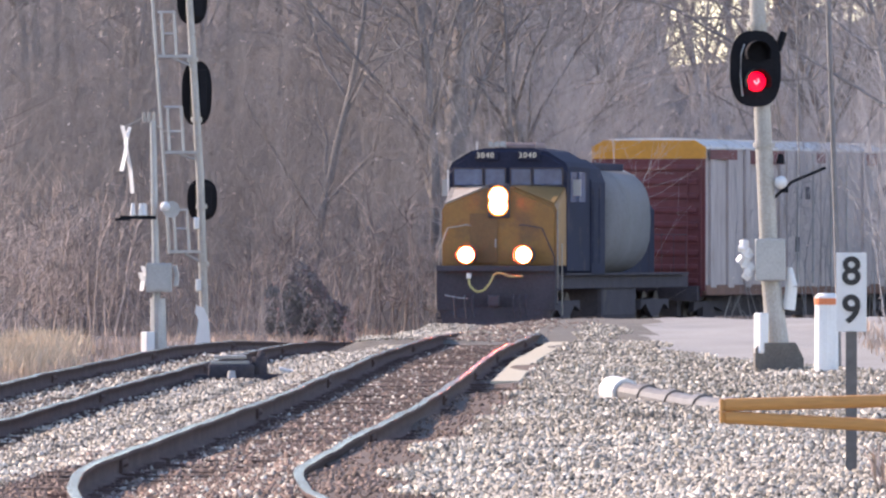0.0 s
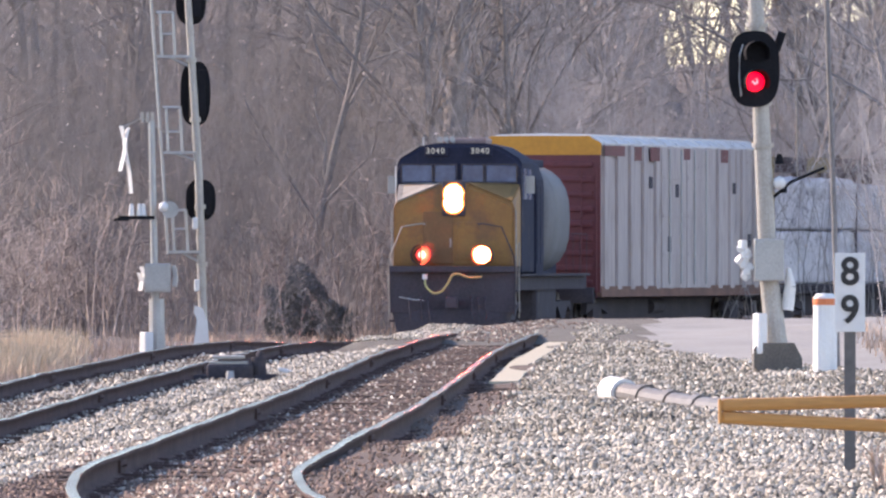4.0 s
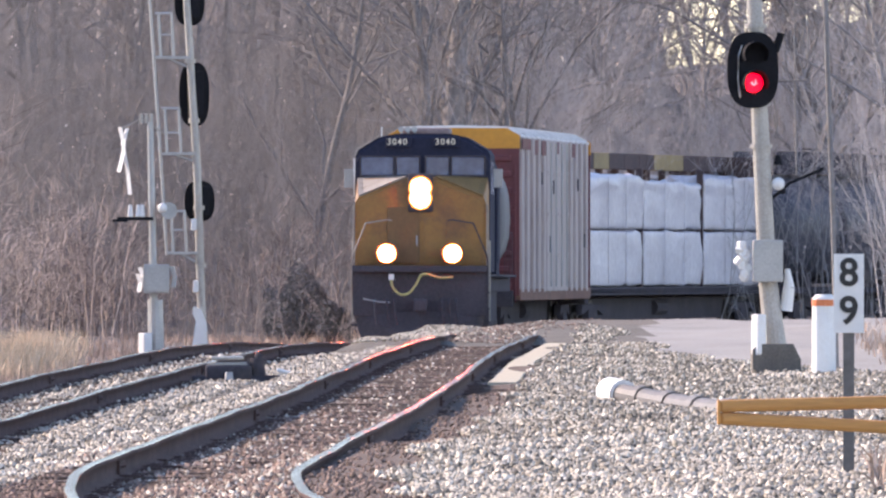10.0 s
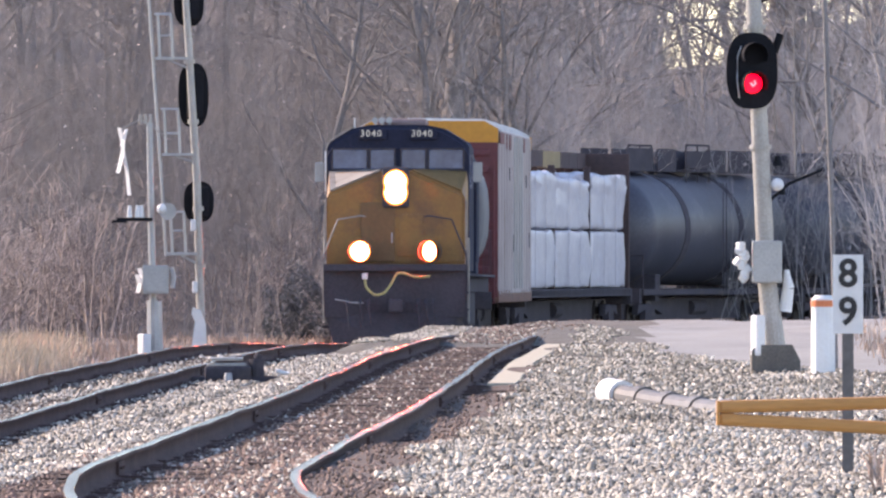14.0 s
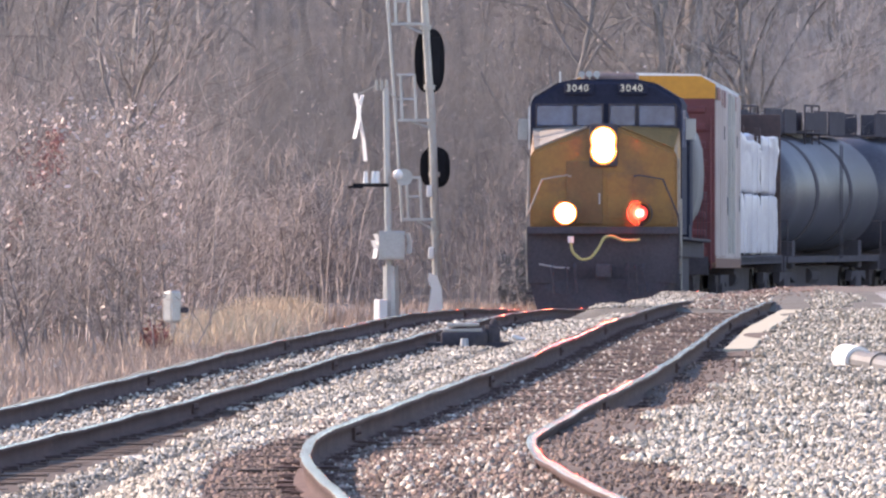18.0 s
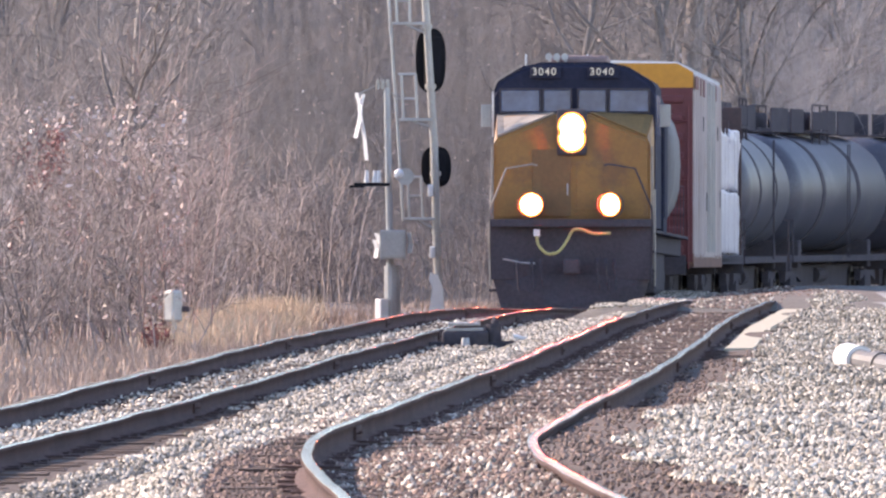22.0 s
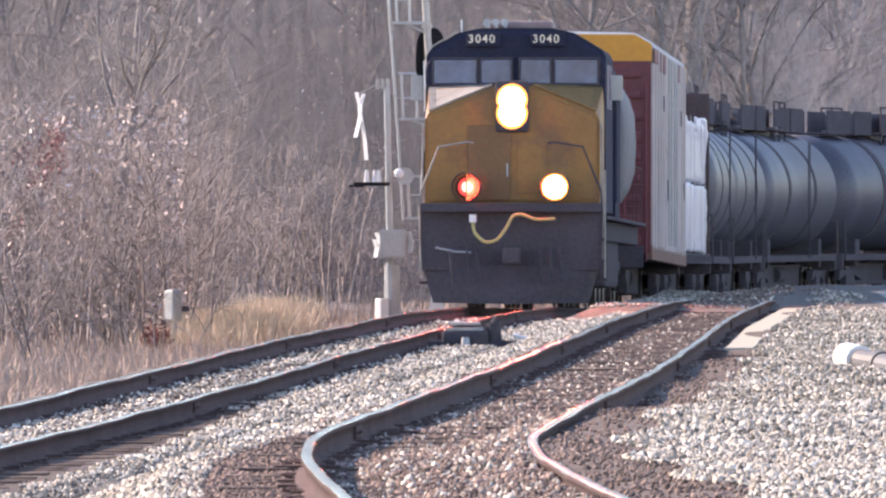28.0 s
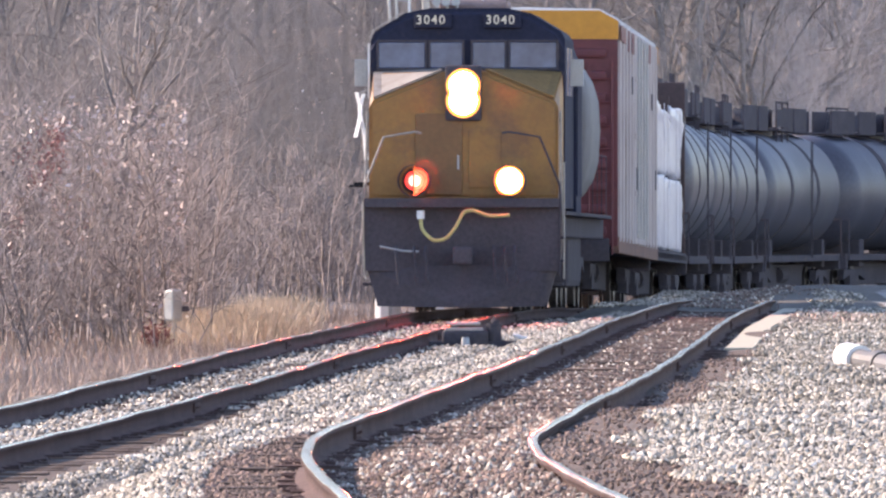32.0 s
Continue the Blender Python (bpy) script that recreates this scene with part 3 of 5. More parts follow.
def mast_signal_right():
    x, y = 7.12, 163.6
    z = float(ground_z(x, y))
    th = thing("signal_mast", "silver signal mast with one black oval head showing red", "railway signal", at=(x, y, z))
    bm = B()
    prism(bm, [(-0.14, -0.2), (0.48, -0.2), (0.48, 0.16), (0.38, 0.36), (-0.08, 0.36), (-0.14, 0.28)], "y", -0.32, 0.32)
    part("base", bm, M_CONC, th, "weathered concrete foundation block")
    bm = B()
    cyl(bm, (0.17, 0, 0.3), (0.06, 0, 1.25), 0.145, 16, 0.118)
    cyl(bm, (0.06, 0, 1.25), (-0.035, 0, 3.3), 0.115, 16, 0.108)
    cyl(bm, (-0.035, 0, 3.3), (-0.18, 0, 6.4), 0.105, 16, 0.092)
    for k, kx in ((1.2, 0.065), (2.86, -0.015), (3.4, -0.04), (4.4, -0.087)):
        cyl(bm, (kx, 0, k), (kx, 0, k + 0.06), 0.14, 16)
    part("mast", bm, M_SILVER, th, smooth=False)
    searchlight(th, (-0.135, -0.26, 3.865), 0.67, 0.98, radians(10), lit=True)
    bm = B()
    box(bm, (-0.05, -0.1, 3.55), (0.12, 0.26, 0.05), 0.01)
    part("bracket", bm, M_STEEL, th)
    bm = B()
    box(bm, (-0.07, -0.1, 4.05), (0.12, 0.26, 0.05), 0.01)
    part("bracket", bm, M_STEEL, th)
    # control box and its fittings
    bm = B()
    box(bm, (0.06, -0.17, 1.42), (0.38, 0.26, 0.54), 0.02)
    part("control_box", bm, M_STEEL, th, "pale grey steel control box")
    rg = random.Random(5)
    for k in range(9):
        bm = B()
        box(bm, (-0.25 + rg.uniform(-0.06, 0.06), -0.15, 1.22 + 0.05 * k), (0.11, 0.10, 0.09), 0.02, Euler((rg.uniform(0, 3), rg.uniform(0, 3), rg.uniform(0, 3))).to_matrix())
        part("cable_gland", bm, M_WHITE, th, "crumpled white cable wrap")
    bm = B()
    cyl(bm, (0.30, 0, 0.78), (0.34, 0, 1.08), 0.085, 12, 0.075)
    cyl(bm, (0.34, 0, 1.08), (0.32, 0, 1.32), 0.075, 12, 0.03)
    part("insulator_bottle", bm, M_WHITE, th, "white bulbous cable bottle")
    bm = B()
    slab_post(bm, (-0.06, -0.26, 0.22), 0.14, 0.52)
    part("conduit_stub", bm, M_WHITE, th)
    # side arm with a lamp, and the thin frame beyond it
    bm = B()
    tube(bm, [(0.1, 0.05, 2.2), (0.35, 0.05, 2.42), (0.78, 0.05, 2.60)], 0.022, 6)
    cyl(bm, (0.25, 0.02, 2.28), (0.25, 0.02, 2.36), 0.05, 8)
    part("side_arm", bm, M_SIGBLACK, th)
    bm = B()
    bmesh.ops.create_icosphere(bm, subdivisions=2, radius=0.085, matrix=Matrix.Translation((0.2, -0.05, 2.41)))
    part("glass_insulator", bm, M_WHITE, th, "shiny white insulator", smooth=True)
    bm = B()
    cyl(bm, (0.2, 0.0, 2.65), (0.2, 0.0, 2.78), 0.06, 8, 0.03)
    part("bell_cap", bm, M_SIGBLACK, th)
    bm = B()
    cyl(bm, (0.16, 0.0, 4.1), (0.24, 0.0, 4.34), 0.05, 8)
    part("cable_elbow", bm, M_SIGBLACK, th)
    bm = B()
    tube(bm, [(0.05, 0.1, 3.72), (0.62, 0.1, 3.74), (0.78, 0.1, 3.95)], 0.014, 5)
    for zz in (0, 1):
        tube(bm, [(0.15, 0.12, 3.5 - 0.2 * zz), (0.2, 0.12, 3.2 - 0.2 * zz), (0.16, 0.12, 3.0)], 0.012, 5)
    part("wire_bracket", bm, M_POLE, th)
    # guy pole standing beside the mast
    bm = B()
    tube(bm, [(0.97, 0.3, -0.2), (0.92, 0.3, 2.0), (0.86, 0.3, 3.6), (0.76, 0.3, 6.6)], 0.032, 8)
    part("guy_pole", bm, M_POLE, th, "thin weathered leaning pole")
    bm = B()
    cyl(bm, (0.45, 0.3, 2.5), (0.40, 0.3, 6.4), 0.010, 6)
    cyl(bm, (0.60, 0.3, 3.9), (0.58, 0.3, 6.4), 0.009, 6)
    part("guy_wire", bm, M_POLE, th)
    for k in (4.75, 5.5):
        bm = B()
        tube(bm, [(-0.02, 0.05, k), (0.25, 0.2, k + 0.1), (0.5, 0.3, k + 0.05)], 0.018, 6)
        part("stay", bm, M_SIGBLACK, th)


def mast_signals_left():
    x, y = -0.16, 256.5
    z = float(ground_z(x, y)) + 0.28
    th = thing("signal_mast", "tall silver mast with three black heads and a ladder", "railway signal", at=(x, y, z))
    bm = B()
    cyl(bm, (0.10, 0, -0.6), (-0.02, 0, 3.0 - z), 0.088, 14, 0.08)
    cyl(bm, (-0.02, 0, 3.0 - z), (-0.38, 0, 8.9 - z), 0.08, 14, 0.065)
    for k, kx in ((1.2, 0.05), (2.35, 0.01), (4.1, -0.09), (5.3, -0.165)):
        cyl(bm, (kx, 0, k - z), (kx, 0, k + 0.09 - z), 0.115, 14)
    part("mast", bm, M_SILVER, th)
    bm = B()
    prism(bm, [(-0.16, -0.6 - z), (0.2, -0.6 - z), (0.16, 0.1 - z), (0.06, 0.36 - z), (-0.1, 0.42 - z), (-0.12, 0.28 - z), (-0.05, 0.12 - z)], "y", -0.26, -0.10)
    part("cable_riser", bm, M_WHITE, th, "bright white cable riser cover")
    for zz in (0.82, 2.06):
        bm = B()
        box(bm, (-0.03 - 0.03 * zz, -0.1, zz - z), (0.11, 0.12, 0.24), 0.03)
        part("junction_cover", bm, M_WHITE, th, "small white cable cover")
    for z0, h in ((2.98, 0.82), (5.12, 1.30), (7.0, 1.0)):
        searchlight(th, (0.02 - 0.05 * (z0 - 2.98), -0.22 + 0.5, z0), 0.62, h, radians(180 + 12))
    # climbing rail and three ladder sections on bracket shelves
    bm = B()
    tube(bm, [(-1.05, 0, 7.7 - z), (-0.974, 0, 6.54 - z), (-0.725, 0, 2.92 - z), (-0.634, 0, 1.44 - z)], 0.034, 7)
    part("climbing_rail", bm, M_STEEL, th)
    for xl, xr, xb0, xm, top, mid, low, dz in ((-0.781, -0.52, -0.861, -0.17, 6.295, 5.864, 5.41, 0.21), (-0.656, -0.373, -0.725, -0.06, 4.39, 3.90, 3.48, 0.16), (-0.532, -0.26, -0.634, 0.03, 2.326, 1.95, 1.487, 0.22)):
        bm = B()
        for x0 in (xl, xr):
            cyl(bm, (x0 - 0.02, 0, top - z), (x0 + 0.02, 0, low - z), 0.032, 7)
        cyl(bm, (xb0 - 0.02, 0, top - z), (xr, 0, top - z), 0.028, 7)
        cyl(bm, (xl, 0, mid - z), (xr, 0, mid - z), 0.024, 7)
        part("ladder_section", bm, M_STEEL, th)
        bm = B()
        box(bm, ((xb0 + xm) / 2, 0, low - z), (xm - xb0, 0.16, 0.06), 0.01)
        cyl(bm, (xl + 0.2, 0, low - 0.03 - z), (xm, 0, low - dz - z), 0.026, 7)
        part("bracket_shelf", bm, M_STEEL, th)
    bm = B()
    ladder(bm, -0.62, 0.0, 7.2 - z, 8.8 - z, 0.3, 0.42, 0.03)
    part("ladder_section", bm, M_STEEL, th)
    # the relay post beside it
    ph = thing("relay_post", "grey steel post with relay box, insulators and crossarm", "signal post", at=(-1.0, y - 1.5, z))
    bm = B()
    cyl(bm, (-0.05, 0, 0.9), (-0.12, 0, 4.55), 0.075, 12, 0.06)
    cyl(bm, (0.0, 0, -0.5), (-0.02, 0, 1.0), 0.17, 12, 0.15)
    part("post", bm, M_STEEL, ph)
    bm = B()
    box(bm, (0, -0.12, 1.42), (0.52, 0.36, 0.58), 0.02)
    part("relay_box", bm, M_STEEL, ph, "pale grey relay box")
    bm = B()
    box(bm, (0, -0.31, 1.42), (0.44, 0.02, 0.5), 0.006)
    part("box_door", bm, M_STEEL, ph)
    for dx, zz, hh in ((-0.34, 1.16, 0.36), (-0.30, 1.35, 0.3), (0.34, 1.25, 0.42)):
        bm = B()
        ribbon(bm, [(dx, -0.1, zz), (dx + 0.03, -0.1, zz + hh * 0.5), (dx - 0.02, -0.1, zz + hh)], 0.13)
        part("cable_drop", bm, M_WHITE, ph)
    bm = B()
    slab_post(bm, (-0.22, -0.2, -0.4), 0.2, 0.74)
    part("cable_stub", bm, M_WHITE, ph, "bright white cable stub")
    # lamp and crossarm at mid height
    bm = B()
    box(bm, (-0.42, -0.05, 2.62), (0.72, 0.07, 0.07), 0.01)
    box(bm, (-0.72, -0.05, 2.58), (0.3, 0.12, 0.05), 0.01)
    part("crossarm", bm, M_SIGBLACK, ph)
    for dx in (-0.52, -0.36, -0.28):
        bm = B()
        cyl(bm, (dx, -0.05, 2.66), (dx, -0.05, 2.9), 0.06, 10, 0.035)
        part("insulator", bm, M_WHITE, ph)
    bm = B()
    cyl(bm, (0.25, -0.25, 2.78), (0.25, 0.15, 2.78), 0.17, 16)
    part("flood_lamp", bm, M_STEEL, ph)
    bm = B()
    bmesh.ops.create_icosphere(bm, subdivisions=2, radius=0.11, matrix=Matrix.Translation((0.13, -0.2, 2.83)))
    part("lamp_cap", bm, M_WHITE, ph, smooth=True)
    # crossed wire drops hanging from the arm, sun glints painted as white
    bm = B()
    ribbon(bm, [(-0.72, 0, 4.45), (-0.64, 0, 4.1), (-0.66, 0, 3.9), (-0.74, 0, 3.55)], 0.12)
    ribbon(bm, [(-0.58, -0.03, 4.42), (-0.66, -0.03, 4.1), (-0.62, -0.03, 3.85), (-0.56, -0.03, 3.55), (-0.52, -0.03, 3.1)], 0.11)
    part("wire_drop", bm, M_WHITE, ph, "looped cable drop, its sun glints painted white")
    bm = B()
    tube(bm, [(-0.68, 0, 4.42), (-0.30, 0, 4.62), (-0.12, 0, 4.5), (0.18, 0, 4.3)], 0.02, 6)
    for dx in (-0.3, -0.2, -0.1):
        cyl(bm, (dx, 0, 4.52), (dx, 0, 4.72), 0.035, 7)
    part("top_arm", bm, M_SILVER, ph)


def lineside():
    # number sign on a post
    x, y = 4.55, 90.5
    z = float(ground_z(x, y))
    th = thing("number_sign", "white upright sign plate with black 8 over 9 on a post", "sign", at=(x, y, z), rz=-2)
    bm = B()
    prism(bm, [(-0.04, -0.015), (0.04, -0.015), (0.04, 0.0), (0.012, 0.0), (0.012, 0.03), (-0.012, 0.03), (-0.012, 0.0), (-0.04, 0.0)], "z", -0.25, 1.08)
    part("post", bm, M_PIPE, th, "dark grey U-channel post")
    bm = B()
    box(bm, (0, -0.025, 1.275 - z), (0.215, 0.006, 0.56), 0.002)
    plate = part("plate", bm, M_SIGN, th)
    for s, dz in (("8", 0.14), ("9", -0.13)):
        o = part("digit", letters(s, 0.275, M_INK, bold=0.006), None, plate)
        o.matrix_basis = pose(0, -0.032, 1.275 - z + dz, 90, 0, 0)
    # yellow gate arm
    x, y = 3.42, 85.3
    z = float(ground_z(7.2, y))
    th = thing("swing_gate", "yellow two-bar swing gate closing the lineside track", "gate", at=(x, y, 0))
    bm = B()
    box(bm, (2.2, 0, 0.594), (4.4, 0.10, 0.085), 0.028, Matrix.Rotation(radians(-1.4), 3, "Y"))
    part("top_bar", bm, M_GATE, th)
    bm = B()
    box(bm, (2.2, 0.01, 0.341), (4.4, 0.10, 0.085), 0.028, Matrix.Rotation(radians(3.1), 3, "Y"))
    part("lower_bar", bm, M_GATE, th)
    bm = B()
    box(bm, (0.0, 0, 0.50), (0.02, 0.11, 0.165), 0.004)
    part("end_plate", bm, M_GATE, th)
    bm = B()
    cyl(bm, (4.4, 0, z - 0.2), (4.4, 0, 0.9), 0.09, 12)
    part("hinge_post", bm, M_GATE, th)
    # corrugated drain pipe lying on the ballast
    th = thing("drain_pipe", "grey jointed drain pipe with white end on ballast", "pipe")
    pts = [(4.15, 128.6, 0.13), (4.39, 127.8, 0.085), (4.62, 126.6, 0.045), (4.84, 125.0, 0.02), (5.06, 123.2, 0.01)]
    for i, (p, q) in enumerate(zip(pts, pts[1:])):
        bm = B()
        cyl(bm, p, q, 0.112, 14)
        d = Vector(q) - Vector(p)
        cyl(bm, Vector(q) - d * 0.16, Vector(q) + d * 0.04, 0.135, 14)
        part("pipe_length", bm, M_PIPE, th)
    bm = B()
    cyl(bm, (4.07, 128.85, 0.145), (4.19, 128.45, 0.12), 0.15, 14)
    part("pipe_collar", bm, M_WHITE, th, "white pipe collar")
    # white marker with an orange band
    x, y = 7.82, 161.8
    z = float(ground_z(x, y))
    th = thing("marker_post", "white round marker post with an orange band", "marker post", at=(x, y, z))
    bm = B()
    cyl(bm, (0, 0, -0.1), (0, 0, 0.94), 0.155, 18, 0.15)
    part("post", bm, M_WHITE, th)
    bm = B()
    cyl(bm, (0, 0, 0.84), (0, 0, 0.92), 0.158, 18, 0.157)
    part("band", bm, M_ORANGE, th)
    bm = B()
    cyl(bm, (0, 0, 0.94), (0, 0, 0.985), 0.15, 18, 0.10)
    part("cap", bm, M_WHITE, th)
    # pale concrete walkway slabs beside the track
    th = thing("slab_walk", "pale concrete slabs laid end to end beside the ties", "walkway", kind="structure")
    for y in np.arange(149, 219, 3.0):
        a = math.atan(float(xb(y + 1) - xb(y - 1)) / 2)
        bm = B()
        box(bm, (0, 0, 0), (0.33, 2.96, 0.10), 0.012)
        o = part("slab", bm, M_SLAB, th)
        o.matrix_basis = Matrix.Translation((float(xb(y)) + 1.16, y, float(zb(y)) - 0.165 + 0.012 * math.sin(y * 2.1))) @ Matrix.Rotation(-a + 0.006 * math.sin(y * 1.3), 4, "Z")
    # switch machine between the tracks
    x, y = 0.42, 171.0
    th = thing("switch_machine", "low grey switch machine with pale lid and black motor", "switch machine", at=(x, y, float(ground_z(x, y))))
    bm = B()
    box(bm, (-0.12, 0, 0.10), (0.62, 0.8, 0.22), 0.04)
    part("case", bm, M_BLACK, th)
    for dz, dw in ((0.225, 0.52), (0.30, 0.44)):
        bm = B()
        box(bm, (-0.14, 0, dz), (dw, 0.66, 0.045), 0.015)
        part("lid", bm, M_SILVER, th, "pale sheet-metal lid")
    bm = B()
    cyl(bm, (0.26, -0.2, 0.02), (0.26, -0.2, 0.30), 0.10, 12)
    cyl(bm, (0.26, -0.2, 0.30), (0.30, -0.2, 0.37), 0.05, 10)
    part("motor", bm, M_BLACK, th)
    bm = B()
    cyl(bm, (-0.12, -0.5, -0.04), (-0.12, -0.5, 0.12), 0.075, 10, 0.05)
    part("conduit_cap", bm, M_STEEL, th, "pale rounded conduit cap")
    bm = B()
    box(bm, (0.14, -0.25, 0.0), (1.5, 0.25, 0.13), 0.01)
    part("switch_tie", bm, M_BLACK, th)
    bm = B()
    box(bm, (0.66, -0.1, 0.11), (0.30, 0.5, 0.05), 0.02, Matrix.Rotation(0.25, 3, "Y"))
    part("throw_cover", bm, M_WHITE, th, "white tilted cover plate")
    bm = B()
    tube(bm, [(0.3, -0.1, 0.06), (0.55, -0.1, 0.04), (0.9, -0.1, 0.02)], 0.03, 6)
    part("throw_rod", bm, M_RAIL, th)
    # small white post in the grass
    x, y = -4.72, 224.5
    z = float(ground_z(x, y))
    th = thing("marker_post", "small weathered white box post standing in dry grass", "marker post", at=(x, y, z))
    bm = B()
    cyl(bm, (0, 0, -0.1), (0.0, 0, 0.75), 0.05, 10, 0.045)
    part("post", bm, M_STEEL, th)
    bm = B()
    box(bm, (-0.02, 0, 0.80), (0.27, 0.22, 0.56), 0.05, Matrix.Rotation(radians(-52), 3, "Z"))
    part("marker_box", bm, M_STEEL, th, "weathered pale grey box head")
    bm = B()
    box(bm, (0.20, -0.02, 0.74), (0.14, 0.06, 0.10), 0.01)
    part("latch", bm, M_BLACK, th)


mast_signal_right()
mast_signals_left()
lineside()


# ---- the train: each car stands with x across, y back along the train, z up from the rail ----
def wheelset(parent, y, z=0.0, r=0.46, material=None):
    """Two wheels on an axle; turns about its own x axis."""
    bm = B()
    cyl(bm, (-0.9, 0, 0), (0.9, 0, 0), 0.08, 8)
    ax = part("wheelset", bm, M_WHEEL, parent)
    ax.location = (0, y, z + r)
    for s in (-0.755, 0.755):
        bm = B()
        cyl(bm, (s - 0.06, 0, 0), (s + 0.06, 0, 0), r, 22)
        w = 0.05 if s > 0 else -0.05
        cyl(bm, (s - 0.065 - w * 1.2, 0, 0), (s - 0.045 - w * 1.2, 0, 0), r + 0.025, 22)
        part("wheel", bm, M_WHEEL, ax)
    return ax


def bogie(parent, y, axles, gap, r=0.46):
    """A truck frame with springs; wheelsets are returned apart."""
    bm = B()
    half = gap * (axles - 1) / 2
    for s in (-1.02, 1.02):
        prism(bm, [(y - half - 0.4, r + 0.05), (y - half + 0.4, r + 0.2), (y - 0.5, r - 0.12), (y + 0.5, r - 0.12), (y + half - 0.4, r + 0.2), (y + half + 0.4, r + 0.05), (y + half + 0.3, r + 0.32), (y - half - 0.3, r + 0.32)], "x", s - 0.08, s + 0.08)
        for k in (-0.2, 0.0, 0.2):
            cyl(bm, (s, y + k, r - 0.1), (s, y + k, r + 0.25), 0.07, 8)
    box(bm, (0, y, r + 0.2), (2.1, 0.4, 0.3), 0.03)
    part("truck_frame", bm, M_BLACK, parent)
    return [wheelset(parent, y - half + gap * k, 0.0, r) for k in range(axles)]


def coupler(parent, y, d):
    bm = B()
    box(bm, (0, y + d * 0.2, 0.86), (0.16, 0.5, 0.2), 0.02)
    box(bm, (0.03, y - d * 0.1, 0.86), (0.30, 0.26, 0.28), 0.05)
    part("coupler", bm, M_BLACK, parent)


WHEELS = []
BEAMS = []


def disc(bm, c, r, n=24):
    """A flat round lens that faces the front of the train."""
    bm.faces.new([bm.verts.new((c[0] + r * math.cos(2 * math.pi * k / n), c[1], c[2] + r * math.sin(2 * math.pi * k / n))) for k in range(n)])
    return bm


def ring_tube(bm, c, r0, r1, y0, y1, n=24):
    """A short tube round a lens."""
    rows = [[bm.verts.new((c[0] + r * math.cos(2 * math.pi * k / n), y, c[1] + r * math.sin(2 * math.pi * k / n))) for k in range(n)] for r, y in ((r0, y1), (r0, y0), (r1, y0), (r1, y1))]
    for a, b in zip(rows, rows[1:] + rows[:1]):
        for k in range(n):
            bm.faces.new((a[k], a[(k + 1) % n], b[(k + 1) % n], b[k]))
    bmesh.ops.recalc_face_normals(bm, faces=bm.faces)
    return bm



def locomotive():
    th = thing("locomotive", "dark blue diesel locomotive with yellow nose and lit headlights", "locomotive")
    L = 21.2
    # frame, fuel tank, pilot
    bm = B()
    box(bm, (0, L / 2 + 0.3, 1.32), (2.75, L - 0.8, 0.34), 0.03)
    box(bm, (0, 10.8, 0.85), (2.6, 5.2, 1.0), 0.12)
    part("underframe", bm, M_BLACK, th)
    bm = B()
    prism(bm, [(-1.5, 0.62), (1.5, 0.62), (1.5, 1.62), (-1.5, 1.62)], "y", 0.12, 0.55)
    part("pilot_sheet", bm, M_BLACK, th)
    bm = B()
    # plough: two faces meeting in a blunt prow
    for s in (-1, 1):
        vs = [bm.verts.new(p) for p in ((0, -0.22, 0.06), (s * 1.30, 0.16, 0.08), (s * 1.46, 0.2, 0.66), (0, 0.02, 0.72), (0, 0.2, 0.06), (s * 1.30, 0.34, 0.08), (s * 1.46, 0.36, 0.66), (0, 0.2, 0.72))]
        for f in ((0, 1, 2, 3), (4, 7, 6, 5), (0, 4, 5, 1), (1, 5, 6, 2), (2, 6, 7, 3)):
            bm.faces.new([vs[i] for i in f])
    bmesh.ops.recalc_face_normals(bm, faces=bm.faces)
    part("snow_plough", bm, M_BLACK, th)
    bm = B()
    prism(bm, [(-1.50, 0.05), (-1.0, -0.12), (1.0, -0.12), (1.50, 0.05), (1.50, 0.55), (-1.50, 0.55)], "z", 1.60, 1.74)
    part("anticlimber", bm, M_BLACK, th)
    coupler(th, -0.15, 1)
    for s in (-1, 1):
        bm = B()
        for k, z in enumerate((0.42, 0.78, 1.14)):
            box(bm, (s * 1.42, 0.62, z), (0.24, 0.5, 0.05), 0.01)
        box(bm, (s * 1.30, 0.66, 0.95), (0.03, 0.56, 1.25), 0.005)
        part("step_well", bm, M_BLACK, th)
        bm = B()
        tube(bm, [(s * 1.50, 0.1, 0.55), (s * 1.52, 0.1, 1.6), (s * 1.50, 0.15, 1.95), (s * 1.2, 0.02, 2.68), (s * 0.72, 0.0, 2.76), (s * 0.62, 0.0, 2.74)], 0.02, 6)
        # sun side put into the colour: left rail cream, right rail black
        part("handrail", bm, M_BLACK if s > 0 else M_NOSETOP, th)
        bm = B()
        tube(bm, [(s * 1.53, 1.05, 0.5), (s * 1.53, 1.05, 2.3)], 0.018, 6)
        part("grab_iron", bm, M_SILVER, th)
    # nose
    bm = B()
    f = [(-1.46, 1.74), (1.46, 1.74), (1.46, 3.12), (1.40, 3.24), (0.32, 3.69), (-0.32, 3.69), (-1.40, 3.24), (-1.46, 3.12)]
    b2 = [(-1.49, 1.74), (1.49, 1.74), (1.49, 3.45), (1.47, 3.69), (0.4, 3.73), (-0.4, 3.73), (-1.47, 3.69), (-1.49, 3.45)]
    v0 = [bm.verts.new((a, 0.62, b)) for a, b in f]
    v1 = [bm.verts.new((a, 1.95, b)) for a, b in b2]
    bm.faces.new(v0), bm.faces.new(v1[::-1])
    for i in range(8):
        bm.faces.new((v0[i], v0[(i + 1) % 8], v1[(i + 1) % 8], v1[i]))
